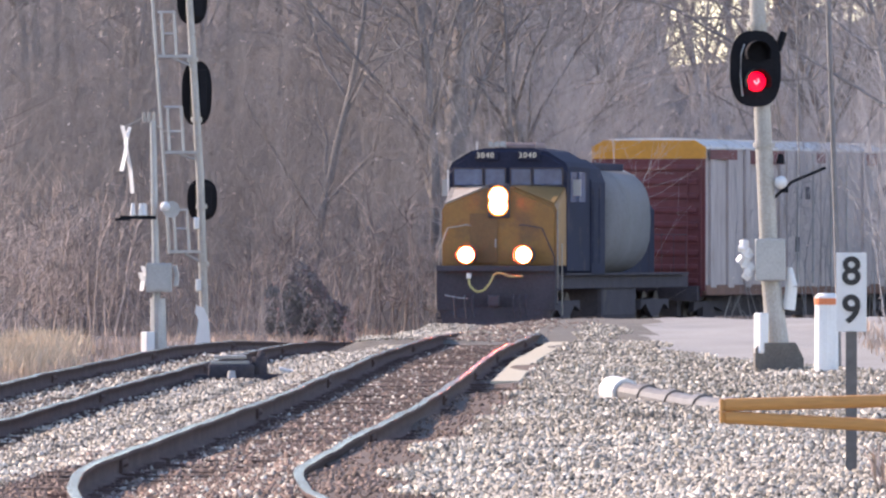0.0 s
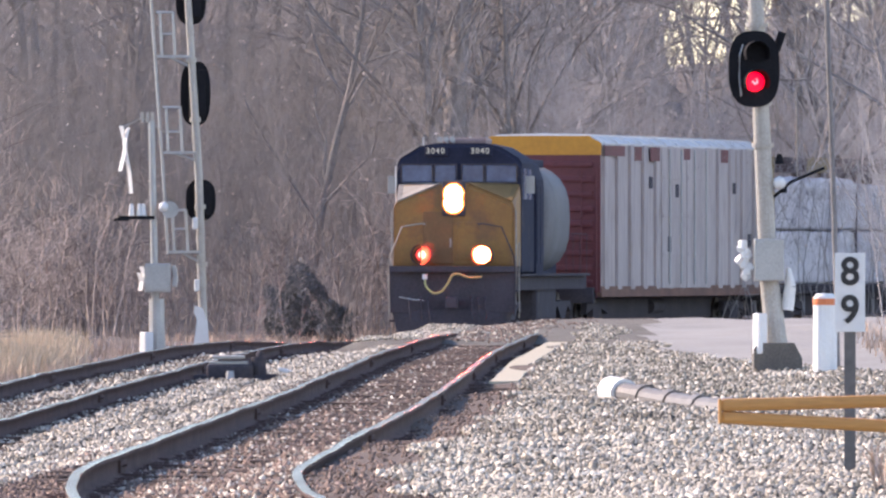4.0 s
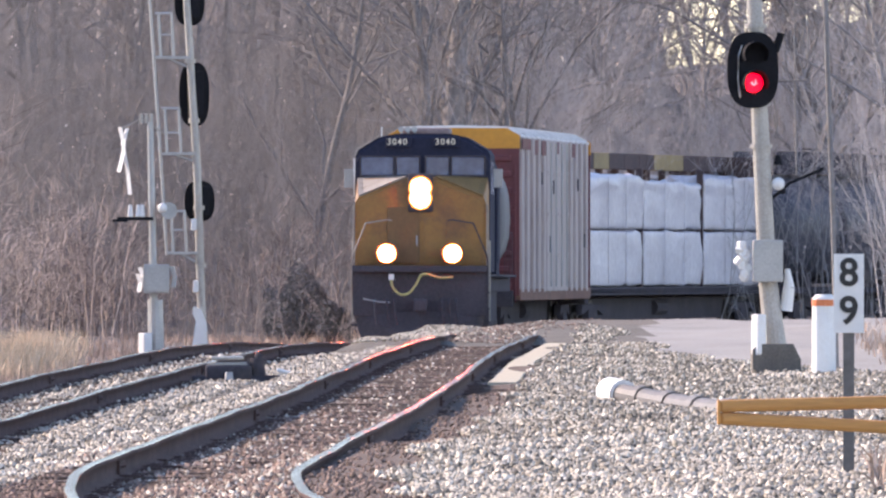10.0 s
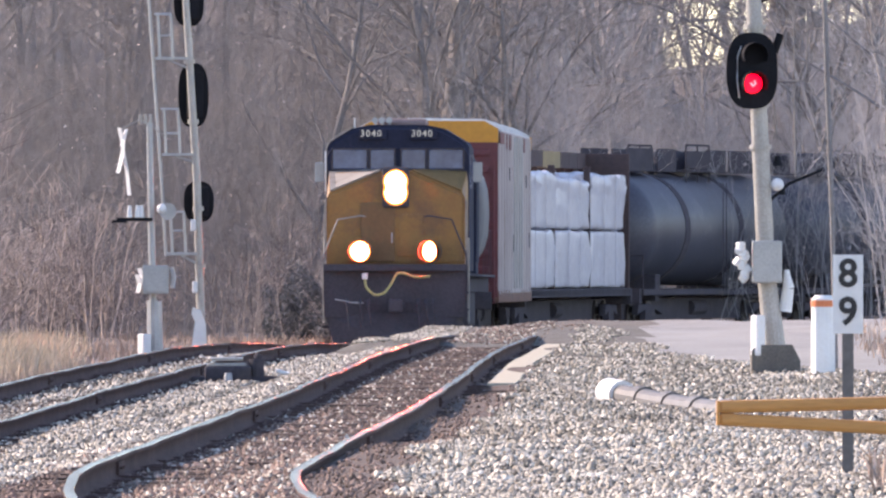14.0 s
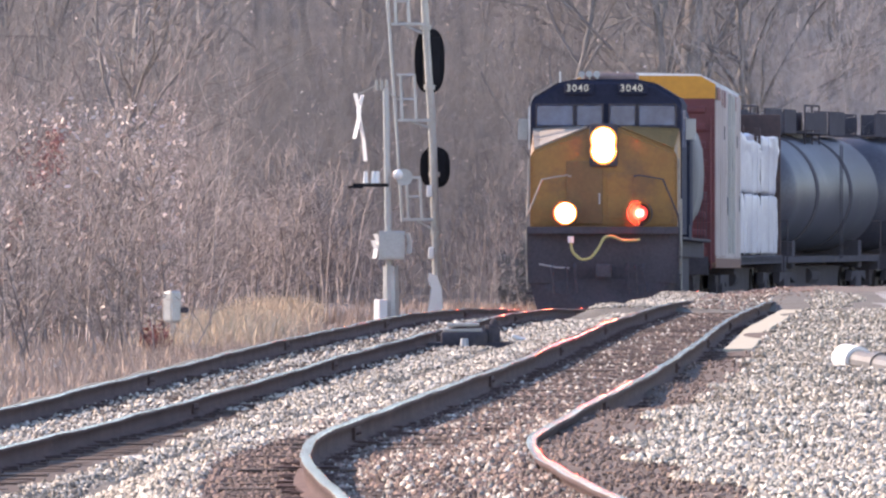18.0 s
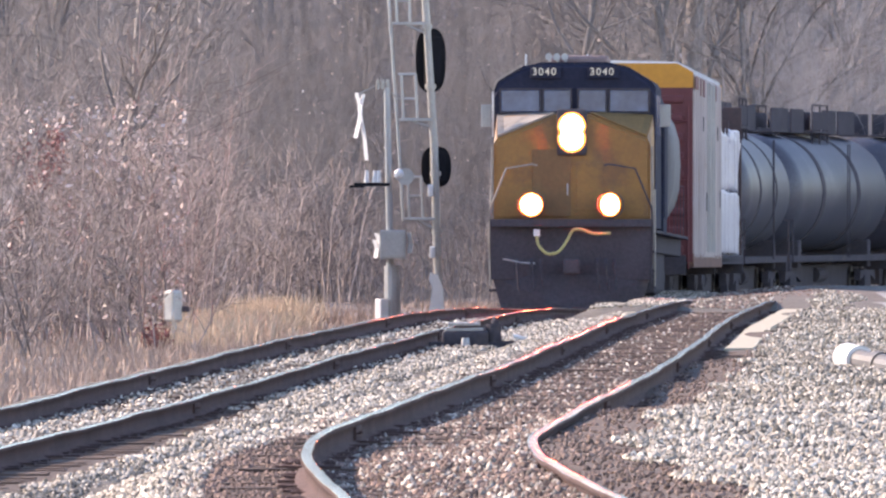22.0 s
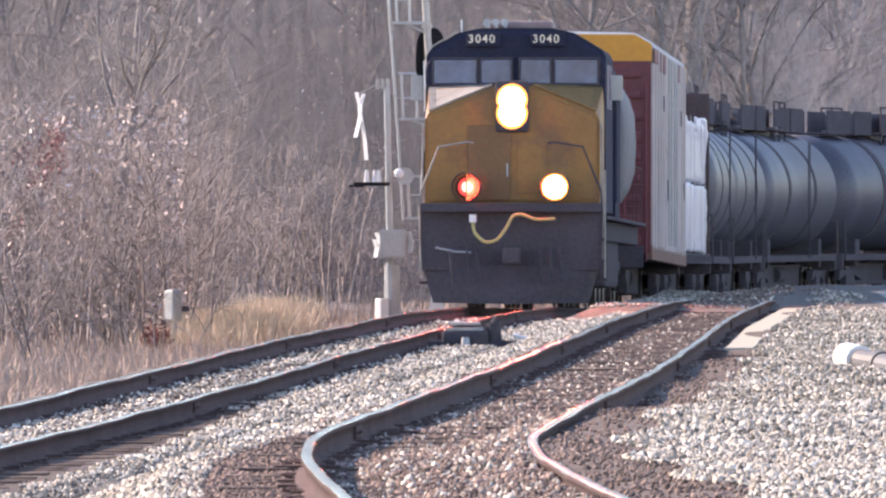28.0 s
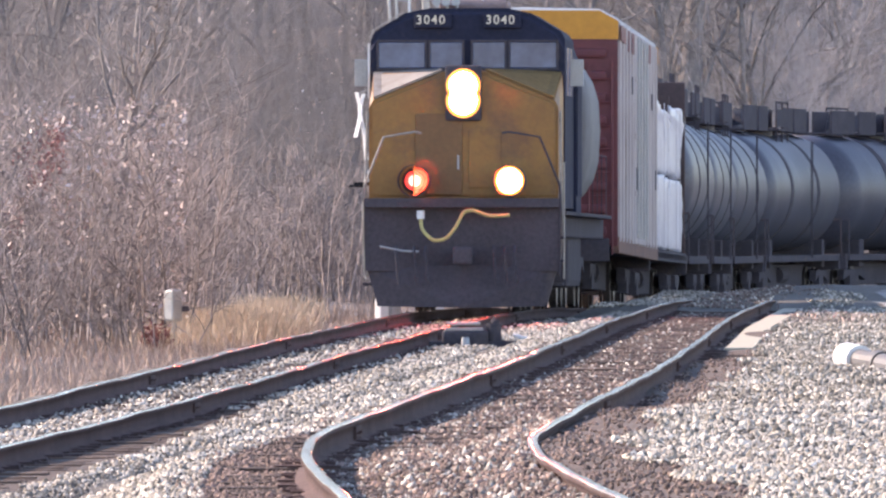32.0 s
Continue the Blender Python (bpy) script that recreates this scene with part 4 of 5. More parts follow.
    bmesh.ops.recalc_face_normals(bm, faces=bm.faces)
    es = [e for e in bm.edges if all(abs(v.co.y - 0.62) < 1e-4 for v in e.verts)]
    bmesh.ops.bevel(bm, geom=es, offset=0.05, segments=2, affect="EDGES")
    nose = part("nose", bm, M_YELLOW, th, "yellow sloping nose")
    # left slope coloured as sunlit, right slope as shaded
    for s in (-1, 1):
        bm = B()
        up = Vector((0, -0.012, 0.03))
        q = [Vector((s * a, y, b)) + up for a, y, b in ((1.39, 0.68, 3.28), (0.34, 0.68, 3.71), (0.42, 1.86, 3.73), (1.46, 1.86, 3.68))]
        lo = [v - up * 1.3 for v in q]
        vs = [bm.verts.new(v) for v in q + lo]
        for f in ((0, 1, 2, 3), (7, 6, 5, 4), (0, 4, 5, 1), (1, 5, 6, 2), (2, 6, 7, 3), (3, 7, 4, 0)):
            bm.faces.new([vs[i] for i in f])
        bmesh.ops.recalc_face_normals(bm, faces=bm.faces)
        part("nose_top", bm, M_NOSETOP if s < 0 else M_NOSESHADE, nose, "cream-grey sloping nose top, sunlight in its colour" if s < 0 else "brown-grey sloping nose top, shade in its colour")
    bm = B()
    box(bm, (-0.38, 0.60, 2.42), (0.72, 0.03, 1.25), 0.012)
    part("nose_door", bm, M_NOSEDOOR, nose, "brownish yellow nose door")
    bm = B()
    box(bm, (-0.08, 0.575, 2.3), (0.03, 0.03, 0.22), 0.006)
    part("door_handle", bm, M_STEEL, nose)
    bm = B()
    box(bm, (0.33, 0.61, 2.35), (0.5, 0.02, 0.9), 0.01)
    part("nose_panel", bm, M_YELLOW, nose)
    # headlight block with two lamps
    bm = B()
    box(bm, (0, 0.58, 3.36), (0.56, 0.14, 0.86), 0.06)
    hl = part("headlight_case", bm, M_BLACK, th)
    for z in (3.475, 3.245):
        bm = B()
        ring_tube(bm, (0, z), 0.265, 0.275, 0.488, 0.51)
        part("lamp_rim", bm, M_BLACK, hl)
        # disc oversized to take in the lamp's bloom
        bm = B()
        disc(bm, (0, 0.485 - 0.002 * (z > 3.3), z), 0.215)
        part("headlight", bm, M_HEAD, hl, "glowing headlight lens")
        # glowing ring added for the headlight's halo
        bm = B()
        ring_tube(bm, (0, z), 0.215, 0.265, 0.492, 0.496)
        part("reflector", bm, M_HALO, hl, "orange glow ring around the lamp lens")
    for s in (-0.735, 0.735):
        bm = B()
        cyl(bm, (s, 0.26, 2.01), (s, 0.36, 2.01), 0.2, 18)
        ring_tube(bm, (s, 2.01), 0.24, 0.25, -0.10, 0.34)
        box(bm, (s, 0.2, 1.80), (0.12, 0.1, 0.1), 0.01)
        dl = part("ditch_light", bm, M_BLACK, th)
        # pink ring and small lens added for the lamp's dim glow
        bm = B()
        ring_tube(bm, (s, 2.01), 0.09, 0.15, 0.245, 0.255)
        part("marker_ring", bm, M_PINK, dl, "pink ring for the dim lamp's glow")
        bm = B()
        disc(bm, (s, 0.24, 2.01), 0.09)
        part("lens", bm, M_DIM, dl, "small pale pink lens for the dim state")
        # bright disc added; turning it edge-on stands in for flashing
        bm = B()
        disc(bm, (0, -0.004, 0), 0.19)
        beam = part("sweeping_lamp", bm, M_HEAD, dl, "bright disc turned edge-on to imitate the flashing ditch lamp")
        # glowing ring added for the ditch lamp's halo
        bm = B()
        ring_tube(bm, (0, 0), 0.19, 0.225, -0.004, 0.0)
        part("reflector", bm, M_HALO, beam, "orange glow ring around the lamp lens")
        # dark back keeps the disc's glow off the nose
        bm = B()
        cyl(bm, (0, 0.001, 0), (0, 0.009, 0), 0.225, 20)
        part("lamp_cup", bm, M_BLACK, beam, "dark lamp back")
        beam.location = (s, 0.02, 2.01)
        BEAMS.append((beam, s, 0.02, 2.01))
    # cab
    bm = B()
    out = [(-1.51, 1.6), (1.51, 1.6), (1.51, 4.22), (1.44, 4.34), (0.98, 4.62), (0.6, 4.70), (-0.6, 4.70), (-0.98, 4.62), (-1.44, 4.34), (-1.51, 4.22)]
    prism(bm, out, "y", 1.9, 5.2)
    es = [e for e in bm.edges if all(abs(v.co.y - 1.9) < 1e-4 for v in e.verts) and min(v.co.z for v in e.verts) > 3]
    bmesh.ops.bevel(bm, geom=es, offset=0.10, segments=3, affect="EDGES")
    cab = part("cab", bm, M_BLUE, th, "dark blue cab")
    for x, w in ((-1.02, 0.72), (-0.33, 0.5), (0.33, 0.5), (1.02, 0.72)):
        bm = B()
        box(bm, (x, 1.88, 3.97), (w, 0.03, 0.40), 0.01)
        part("windshield", bm, M_GLASS, cab)
        bm = B()
        for dz in (-0.22, 0.22):
            box(bm, (x, 1.875, 3.97 + dz), (w + 0.06, 0.05, 0.035), 0.006)
        for dx in (-w / 2 - 0.015, w / 2 + 0.015):
            box(bm, (x + dx, 1.875, 3.97), (0.035, 0.05, 0.44), 0.006)
        part("window_frame", bm, M_BLACK, cab)
    for s in (-1, 1):
        for k in (0, 1):
            bm = B()
            box(bm, (s * 1.512, 2.8 + 1.2 * k, 3.72), (0.02, 0.9, 0.75), 0.004)
            part("side_window", bm, M_GLASS, cab)
        bm = B()
        box(bm, (s * 1.68, 2.35, 3.7), (0.2, 0.04, 0.42), 0.01)
        part("mirror", bm, M_STEEL, cab)
        bm = B()
        box(bm, (s * 0.54, 1.86, 4.50), (0.58, 0.10, 0.22), 0.02)
        nb = part("number_board", bm, M_BLUE, cab)
        for k, ch in enumerate("3040"):
            o = part("digit", letters(ch, 0.195, M_NUMBER, bold=0.002), None, nb)
            o.matrix_basis = pose(s * 0.54 - 0.03 + (k - 1.5) * 0.118, 1.803, 4.51, 90, 0, 0)
        # sun highlight on the cab's left edges, added as pale strips
        if s < 0:
            bm = B()
            tube(bm, [(-1.52, 1.93, 4.20), (-1.46, 1.93, 4.36), (-0.99, 1.93, 4.645)], 0.014, 6)
            part("rain_gutter", bm, M_SILVER, cab, "pale strip for the sunlit roof edge")
            bm = B()
            tube(bm, [(-1.53, 1.86, 3.30), (-1.535, 1.86, 4.15)], 0.016, 6)
            part("corner_rail", bm, M_WHITE, cab, "white corner rail for the sunlit cab edge")
        bm = B()
        tube(bm, [(s * 1.50, 0.55, 0.75), (s * 1.52, 0.5, 1.5), (s * 1.50, 0.58, 2.2), (s * 1.49, 0.62, 3.1)], 0.02, 6)
        part("nose_rail", bm, M_NOSETOP, nose, "cream nose-side handrail")
    # roof gear
    bm = B()
    box(bm, (0.05, 3.4, 4.76), (1.06, 1.5, 0.16), 0.06)
    part("air_conditioner", bm, M_ACBOX, th, "faded brownish roof air conditioner")
    for x in (-0.5, -0.35, -0.2):
        bm = B()
        cyl(bm, (x, 2.6, 4.78), (x, 2.2, 4.80), 0.03, 8, 0.07)
        cyl(bm, (x, 2.6, 4.68), (x, 2.6, 4.79), 0.025, 8)
        part("air_horn", bm, M_STEEL, th)
    for x in (-0.95, 0.2):
        bm = B()
        cyl(bm, (x, 2.7, 4.6), (x, 2.7, 4.86), 0.018, 6)
        part("antenna", bm, M_WHITE, th)
    # long hood
    bm = B()
    prism(bm, [(-1.55, 1.5), (1.55, 1.5), (1.55, 3.85), (1.42, 4.2), (1.05, 4.45), (-1.05, 4.45), (-1.42, 4.2), (-1.55, 3.85)], "y", 5.2, 7.2)
    part("long_hood", bm, M_BLUE, th)
    bm = B()
    prism(bm, [(-0.75, 1.5), (0.75, 1.5), (0.75, 3.2), (0.55, 3.45), (-0.55, 3.45), (-0.75, 3.2)], "y", 14.1, 19.4)
    part("tail_hood", bm, M_BLUE, th)
    bm = B()
    ring = []
    for k in range(28):
        a = 2 * math.pi * k / 28
        ca, sa = math.cos(a), math.sin(a)
        ring.append((1.60 * abs(ca) ** 0.7 * (1 if ca > 0 else -1), 2.9 + 1.42 * abs(sa) ** 0.7 * (1 if sa > 0 else -1)))
    prism(bm, ring, "y", 7.2, 14.1)
    bmesh.ops.bevel(bm, geom=[e for e in bm.edges if abs(e.verts[0].co.y - e.verts[1].co.y) < 1e-4], offset=0.25, segments=3, affect="EDGES")
    part("rear_hood", bm, M_TANKGREY, th, "pale grey rounded rear hood", smooth=True)
    bm = B()
    box(bm, (0, 10.7, 4.28), (2.0, 5.0, 0.2), 0.05)
    part("radiator_fan_deck", bm, M_BLUE, th)
    for k in range(2):
        for s in (-1, 1):
            bm = B()
            box(bm, (s * 1.555, 5.75 + 0.92 * k, 2.75), (0.03, 0.8, 1.9), 0.008)
            part("hood_door", bm, M_BLUE, th)
    for s in (-1, 1):
        bm = B()
        pts = [(s * 1.45, 14.4, 2.55), (s * 1.45, 20.4, 2.55)]
        tube(bm, pts, 0.011, 6)
        for y in np.arange(14.45, 20.5, 1.95):
            cyl(bm, (s * 1.45, y, 1.5), (s * 1.45, y, 2.56), 0.010, 6)
        part("side_railing", bm, M_BLACK, th)
        bm = B()
        box(bm, (s * 1.40, 10.9, 1.52), (0.30, 18.6, 0.06), 0.01)
        part("walkway", bm, M_BLACK, th)
    # air hose looped across the pilot
    bm = B()
    knots = [(-0.62, -0.18, 1.45), (-0.60, -0.24, 1.25), (-0.42, -0.28, 1.08), (-0.22, -0.28, 1.11), (-0.06, -0.26, 1.32), (0.04, -0.24, 1.54), (0.20, -0.24, 1.56), (0.42, -0.22, 1.46), (0.75, -0.2, 1.48)]
    ks = np.linspace(0, len(knots) - 1, 41)
    run = np.stack([np.interp(ks, np.arange(len(knots)), [k[i] for k in knots]) for i in range(3)], 1)
    for _ in range(3):
        run[1:-1] = (run[:-2] + 2 * run[1:-1] + run[2:]) / 4
    tube(bm, [tuple(p) for p in run], 0.028, 7)
    part("air_hose", bm, M_HOSE, th, "yellowish jumper hose looped across the front")
    bm = B()
    cyl(bm, (-0.62, -0.2, 1.42), (-0.62, -0.2, 1.55), 0.06, 8)
    part("glad_hand", bm, M_WHITE, th)
    for x in (-1.0, -0.72, -0.55, 0.5, 0.66, 0.82):
        bm = B()
        tube(bm, [(x, -0.05, 1.0), (x, -0.2, 0.9), (x + 0.03, -0.22, 0.6), (x + 0.05, -0.2, 0.42)], 0.028, 6)
        part("brake_hose", bm, M_BLACK, th)
    bm = B()
    tube(bm, [(-1.25, -0.12, 1.0), (-0.9, -0.16, 0.93), (-0.65, -0.16, 0.92)], 0.02, 6)
    part("uncoupling_lever", bm, M_STEEL, th)
    for y in (3.9, 17.4):
        WHEELS.append((bogie(th, y, 3, 1.85, 0.53), 0.53))
    return th, 3.9, 17.4


def freight_base(th, L, h, width=2.8, material=None):
    bm = B()
    box(bm, (0, L / 2, h), (0.7, L, 0.34), 0.02)
    box(bm, (0, L / 2, h + 0.1), (width, L - 0.6, 0.16), 0.01)
    for y in (0.3, L - 0.3):
        box(bm, (0, y, h), (width, 0.22, 0.4), 0.02)
    part("underframe", bm, material or M_BLACK, th)
    # oversized dark box below the sill fills in the shadow under the car
    bm = B()
    box(bm, (0, L / 2, 0.64), (1.5, L - 1.2, 0.56), 0.02)
    part("centre_sill", bm, M_BLACK, th)
    for y, s in ((L * 0.36, -1), (L * 0.5, 1), (L * 0.64, -1)):
        bm = B()
        cyl(bm, (s * 0.72, y - 0.7, 0.66), (s * 0.72, y + 0.7, 0.66), 0.2, 12)
        part("brake_reservoir", bm, M_BLACK, th)
    coupler(th, -0.15, 1)
    coupler(th, L + 0.15, -1)
    for y in (2.2, L - 2.2):
        WHEELS.append((bogie(th, y, 2, 1.75, 0.44), 0.44))


def tank_car():
    paint = M_TANK
    th = thing("tank_car", "black railway tank car with dusty ring bands", "tank car", group="black tank cars of the train")
    L, r, zc = 16.4, 1.50, 2.75
    bm = B()
    prof = [(0.55, 0.02), (0.58, 0.5), (0.7, 0.95), (0.9, 1.25), (1.15, 1.44), (1.45, r)]
    body = prof + [(L - a, b) for a, b in prof[::-1]]
    lathe(bm, body, 0, (0, zc), 36)
    part("tank_barrel", bm, paint, th, smooth=True)
    for y in (4.6, 10.2):
        bm = B()
        lathe(bm, [(y - 0.25, r - 0.06), (y - 0.25, r + 0.014), (y + 0.25, r + 0.014), (y + 0.25, r - 0.06)], 0, (0, zc), 36)
        part("ring_band", bm, M_BLACK, th, smooth=False)
    bm = B()
    cyl(bm, (0, L / 2, zc + r - 0.1), (0, L / 2, zc + r + 0.58), 0.55, 18)
    part("dome", bm, paint, th)
    bm = B()
    box(bm, (0, L / 2, zc + r + 0.06), (1.7, 2.6, 0.06), 0.01)
    for sx in (-0.8, 0.8):
        for sy in (-1.2, 0, 1.2):
            cyl(bm, (sx, L / 2 + sy, zc + r - 0.3), (sx, L / 2 + sy, zc + r + 0.75), 0.025, 6)
        cyl(bm, (sx, L / 2 - 1.2, zc + r + 0.75), (sx, L / 2 + 1.2, zc + r + 0.75), 0.025, 6)
        box(bm, (sx, L / 2, zc + r + 0.35), (0.04, 2.4, 0.45), 0.004)
    part("top_platform", bm, M_BLACK, th)
    for y0, y1 in ((1.6, 4.2), (4.7, 6.6), (9.8, 11.8), (12.2, L - 1.6)):
        bm = B()
        for sx in (-0.62, 0.62):
            box(bm, (sx, (y0 + y1) / 2, zc + r + 0.34), (0.05, y1 - y0, 0.60), 0.01)
        box(bm, (0, (y0 + y1) / 2, zc + r + 0.05), (1.3, y1 - y0, 0.05), 0.01)
        part("running_board", bm, M_BLACK, th)
    for sx in (-1, 1):
        bm = B()
        ladder(bm, 0, 0, 0.0, 2.9, 0.34, 0.34, 0.014)
        o = part("side_ladder", bm, M_BLACK, th)
        o.matrix_basis = Matrix.Translation((sx * 1.56, L / 2, 1.1)) @ Matrix.Rotation(radians(90), 4, "Z")
    for y in (2.6, L - 2.6):
        bm = B()
        box(bm, (0, y, 1.2), (2.4, 0.5, 0.7), 0.03)
        part("saddle", bm, M_BLACK, th)
    for y in (0.35, L - 0.35):
        bm = B()
        for sx in (-1.4, 0, 1.4):
            cyl(bm, (sx, y, 1.0), (sx, y, 2.05), 0.022, 6)
        cyl(bm, (-1.4, y, 2.05), (1.4, y, 2.05), 0.022, 6)
        part("end_rail", bm, M_BLACK, th)
    for y in (L * 0.3, L * 0.7):
        bm = B()
        cyl(bm, (0, y, zc + r - 0.05), (0, y, zc + r + 0.16), 0.3, 14)
        part("manway", bm, paint, th)
    freight_base(th, L, 0.98, 2.7)
    return th, 2.2, L - 2.2, L


def box_car():
    th = thing("box_car", "white ribbed box car with red and yellow end", "box car")
    L, w, z0, z1 = 20.77, 3.2, 1.05, 5.04
    h = w / 2 - 0.06
    bm = B()
    prism(bm, [(-h, z0), (h, z0), (h, z1 - 0.17), (h - 0.30, z1), (0.30 - h, z1), (-h, z1 - 0.17)], "y", 0.5, L - 0.5)
    part("body", bm, M_BOXWHITE, th)
    bm = B()
    arch = lambda e, u: [(-h - e, z1 - 0.20), (h + e, z1 - 0.20), (h + e, z1 - 0.15 + u), (h - 0.28, z1 + 0.02 + u), (0, z1 + 0.05 + u), (0.28 - h, z1 + 0.02 + u), (-h - e, z1 - 0.15 + u)]
    prism(bm, arch(0.03, 0.0), "y", 0.44, L - 0.44)
    for y in np.arange(1.0, L - 0.6, 1.41):
        prism(bm, arch(0.045, 0.05), "y", y - 0.06, y + 0.06)
    part("roof", bm, M_ROOF, th, "pale ribbed sheet roof")
    for y, d in ((0.46, -1), (L - 0.46, 1)):
        bm = B()
        box(bm, (0, y, (z0 + z1 - 0.46) / 2), (w - 0.02, 0.08, z1 - 0.46 - z0), 0.01)
        part("end_wall", bm, M_BOXRED, th, "dull red corrugated end wall")
        for k in range(9):
            bm = B()
            box(bm, (0, y + d * 0.05, z0 + 0.25 + 0.38 * k), (w - 0.4, 0.10, 0.16), 0.05)
            part("end_rib", bm, M_BOXRED, th)
        bm = B()
        prism(bm, [(-w / 2, z1 - 0.46), (w / 2, z1 - 0.46), (w / 2, z1 - 0.15), (h - 0.26, z1 + 0.03), (0.26 - h, z1 + 0.03), (-w / 2, z1 - 0.15)], "y", y - 0.045, y + 0.045)
        part("end_header", bm, M_BOXYELLOW, th, "ochre yellow upper end panel")
    for s in (-1, 1):
        for i, y in enumerate(np.arange(1.1, L - 0.6, 1.5)):
            bm = B()
            box(bm, (s * (w / 2 - 0.025), y, (z0 + z1) / 2 - 0.05), (0.10, 0.5, z1 - z0 - 0.25), 0.04)
            part("side_rib", bm, M_BOXWHITE, th)
        for k, y in enumerate((L / 2 - 1.5, L / 2 + 1.5)):
            bm = B()
            box(bm, (s * (w / 2 + 0.0), y, (z0 + z1) / 2 - 0.05), (0.07, 2.9, z1 - z0 - 0.3), 0.02)
            door = part("plug_door", bm, M_BOXWHITE, th, "white plug door")
            for dz in (-1.0, 0, 1.0):
                bm = B()
                box(bm, (s * (w / 2 + 0.04), y, (z0 + z1) / 2 + dz), (0.03, 2.7, 0.1), 0.01)
                part("door_rail", bm, M_BOXWHITE, door)
            for dy in (-0.7, 0.7):
                bm = B()
                cyl(bm, (s * (w / 2 + 0.07), y + dy, z0 + 0.2), (s * (w / 2 + 0.07), y + dy, z1 - 0.25), 0.022, 6)
                part("lock_rod", bm, M_STEEL, door)
        for y, ln, hh in ((1.9, 2.3, 0.26), (4.6, 0.8, 0.36), (6.6, 1.1, 0.36), (10.4, 0.8, 0.30), (15.0, 0.9, 0.34)):
            bm = B()
            box(bm, (s * (w / 2 + 0.03), y, z1 - 0.22 - hh / 2), (0.012, ln, hh), 0.003)
            part("placard", bm, M_BOXRED, th, "faded red panel")
        for y, zz, hh in ((6.1, 3.9, 0.3), (9.2, 3.7, 0.34), (8.3, 2.3, 0.4), (16.2, 3.8, 0.3), (18.1, 2.4, 0.35)):
            bm = B()
            box(bm, (s * (w / 2 + 0.035), y, zz), (0.012, 0.4, hh), 0.003)
            part("stencil_panel", bm, M_BLACK, th, "dark stencilled patch")
        bm = B()
        box(bm, (s * (w / 2 - 0.05), L / 2, z0 + 0.02), (0.12, L - 1.0, 0.28), 0.02)
        part("side_sill", bm, M_RUSTSILL, th, "rusty brown side sill")
        bm = B()
        ladder(bm, 0, 0, 0.9, 4.2, 0.4, 0.4)
        o = part("end_ladder", bm, M_BOXRED, th)
        o.matrix_basis = Matrix.Translation((s * 1.3, 0.36, 0))
    freight_base(th, L, 0.98, 2.9)
    return th, 2.3, L - 2.3, L


def centerbeam_car():
    th = thing("centerbeam_car", "ochre centerbeam flatcar carrying wrapped lumber packs", "flat car")
    L = 22.4
    bm = B()
    box(bm, (0, L / 2, 1.12), (2.8, L - 1.0, 0.18), 0.02)
    part("deck", bm, M_BLACK, th)
    for y in (0.6, L - 0.6):
        bm = B()
        box(bm, (0, y, 2.95), (2.75, 0.16, 3.5), 0.02)
        bulk = part("bulkhead", bm, M_BEAM if y < 5 else M_CHORD, th, "dark ochre end bulkhead" if y < 5 else "dark brown end bulkhead")
        for x in (-1.1, -0.4, 0.4, 1.1):
            bm = B()
            box(bm, (x, y + (-0.12 if y < 5 else 0.12), 2.95), (0.12, 0.14, 3.4), 0.01)
            part("bulkhead_post", bm, M_BEAM if y < 5 else M_CHORD, bulk)
    for k in range(12):
        bm = B()
        y = 0.7 + (L - 1.4) * k / 12
        box(bm, (0, y + (L - 1.4) / 24, 4.5), (0.5, (L - 1.4) / 12 - 0.02, 0.42), 0.02)
        part("chord_panel", bm, M_BEAM if k in (3, 7, 8) else M_CHORD, th, "ochre panel of the top chord" if k in (3, 7, 8) else "dark brown panel of the top chord")
    for y in np.arange(2.0, L - 1, 1.85):
        bm = B()
        box(bm, (0, y, 2.78), (0.16, 0.2, 3.14), 0.01)
        part("beam_post", bm, M_CHORD, th)
    for s in (-1, 1):
        for i, (y, ln) in enumerate(((0.85, 6.0), (7.15, 6.75), (14.3, 7.0))):
            for tier in range(2):
                bm = B()
                hh = 1.42 if tier == 0 else (1.38, 1.22, 1.40)[i]
                zc = 1.24 + hh / 2 + tier * 1.48
                box(bm, (s * 0.78, y + ln / 2, zc), (1.1, ln, hh), 0.06)
                bmesh.ops.subdivide_edges(bm, edges=[e for e in bm.edges if e.calc_length() > 0.3], cuts=9, use_grid_fill=True)
                for v in bm.verts:
                    ragged = 0.13 if v.co.z > zc + 0.3 and tier else 0.025
                    v.co += noise.noise_vector(v.co * 1.6 + Vector((i * 3, tier * 5, s))) * 0.06 + noise.noise_vector(v.co * 4.0 + Vector((i * 3, tier * 5, s))) * ragged
                part("lumber_pack", bm, M_WRAP, th, smooth=True)
            for f in (0.33, 0.67):
                bm = B()
                box(bm, (s * 1.365, y + ln * f, 2.68), (0.012, 0.05, 2.8), 0.002)
                part("strap", bm, M_WRAP, th)
            bm = B()
            box(bm, (s * 1.22, y - 0.14, 2.75), (0.16, 0.16, 3.1), 0.01)
            part("stake", bm, M_CHORD, th, "dark stake between the packs")
    freight_base(th, L, 0.98, 2.8)
    return th, 2.6, L - 2.6, L


M_ACBOX = mat("faded_brown_roof_box", (0.36, 0.25, 0.23), (0.25, 0.17, 0.16), 1.5, 0.7, fine=12)
M_NOSEDOOR = mat("brown_yellow_door_paint", (0.23, 0.115, 0.04), (0.16, 0.08, 0.03), 1.0, 0.5, fine=12)
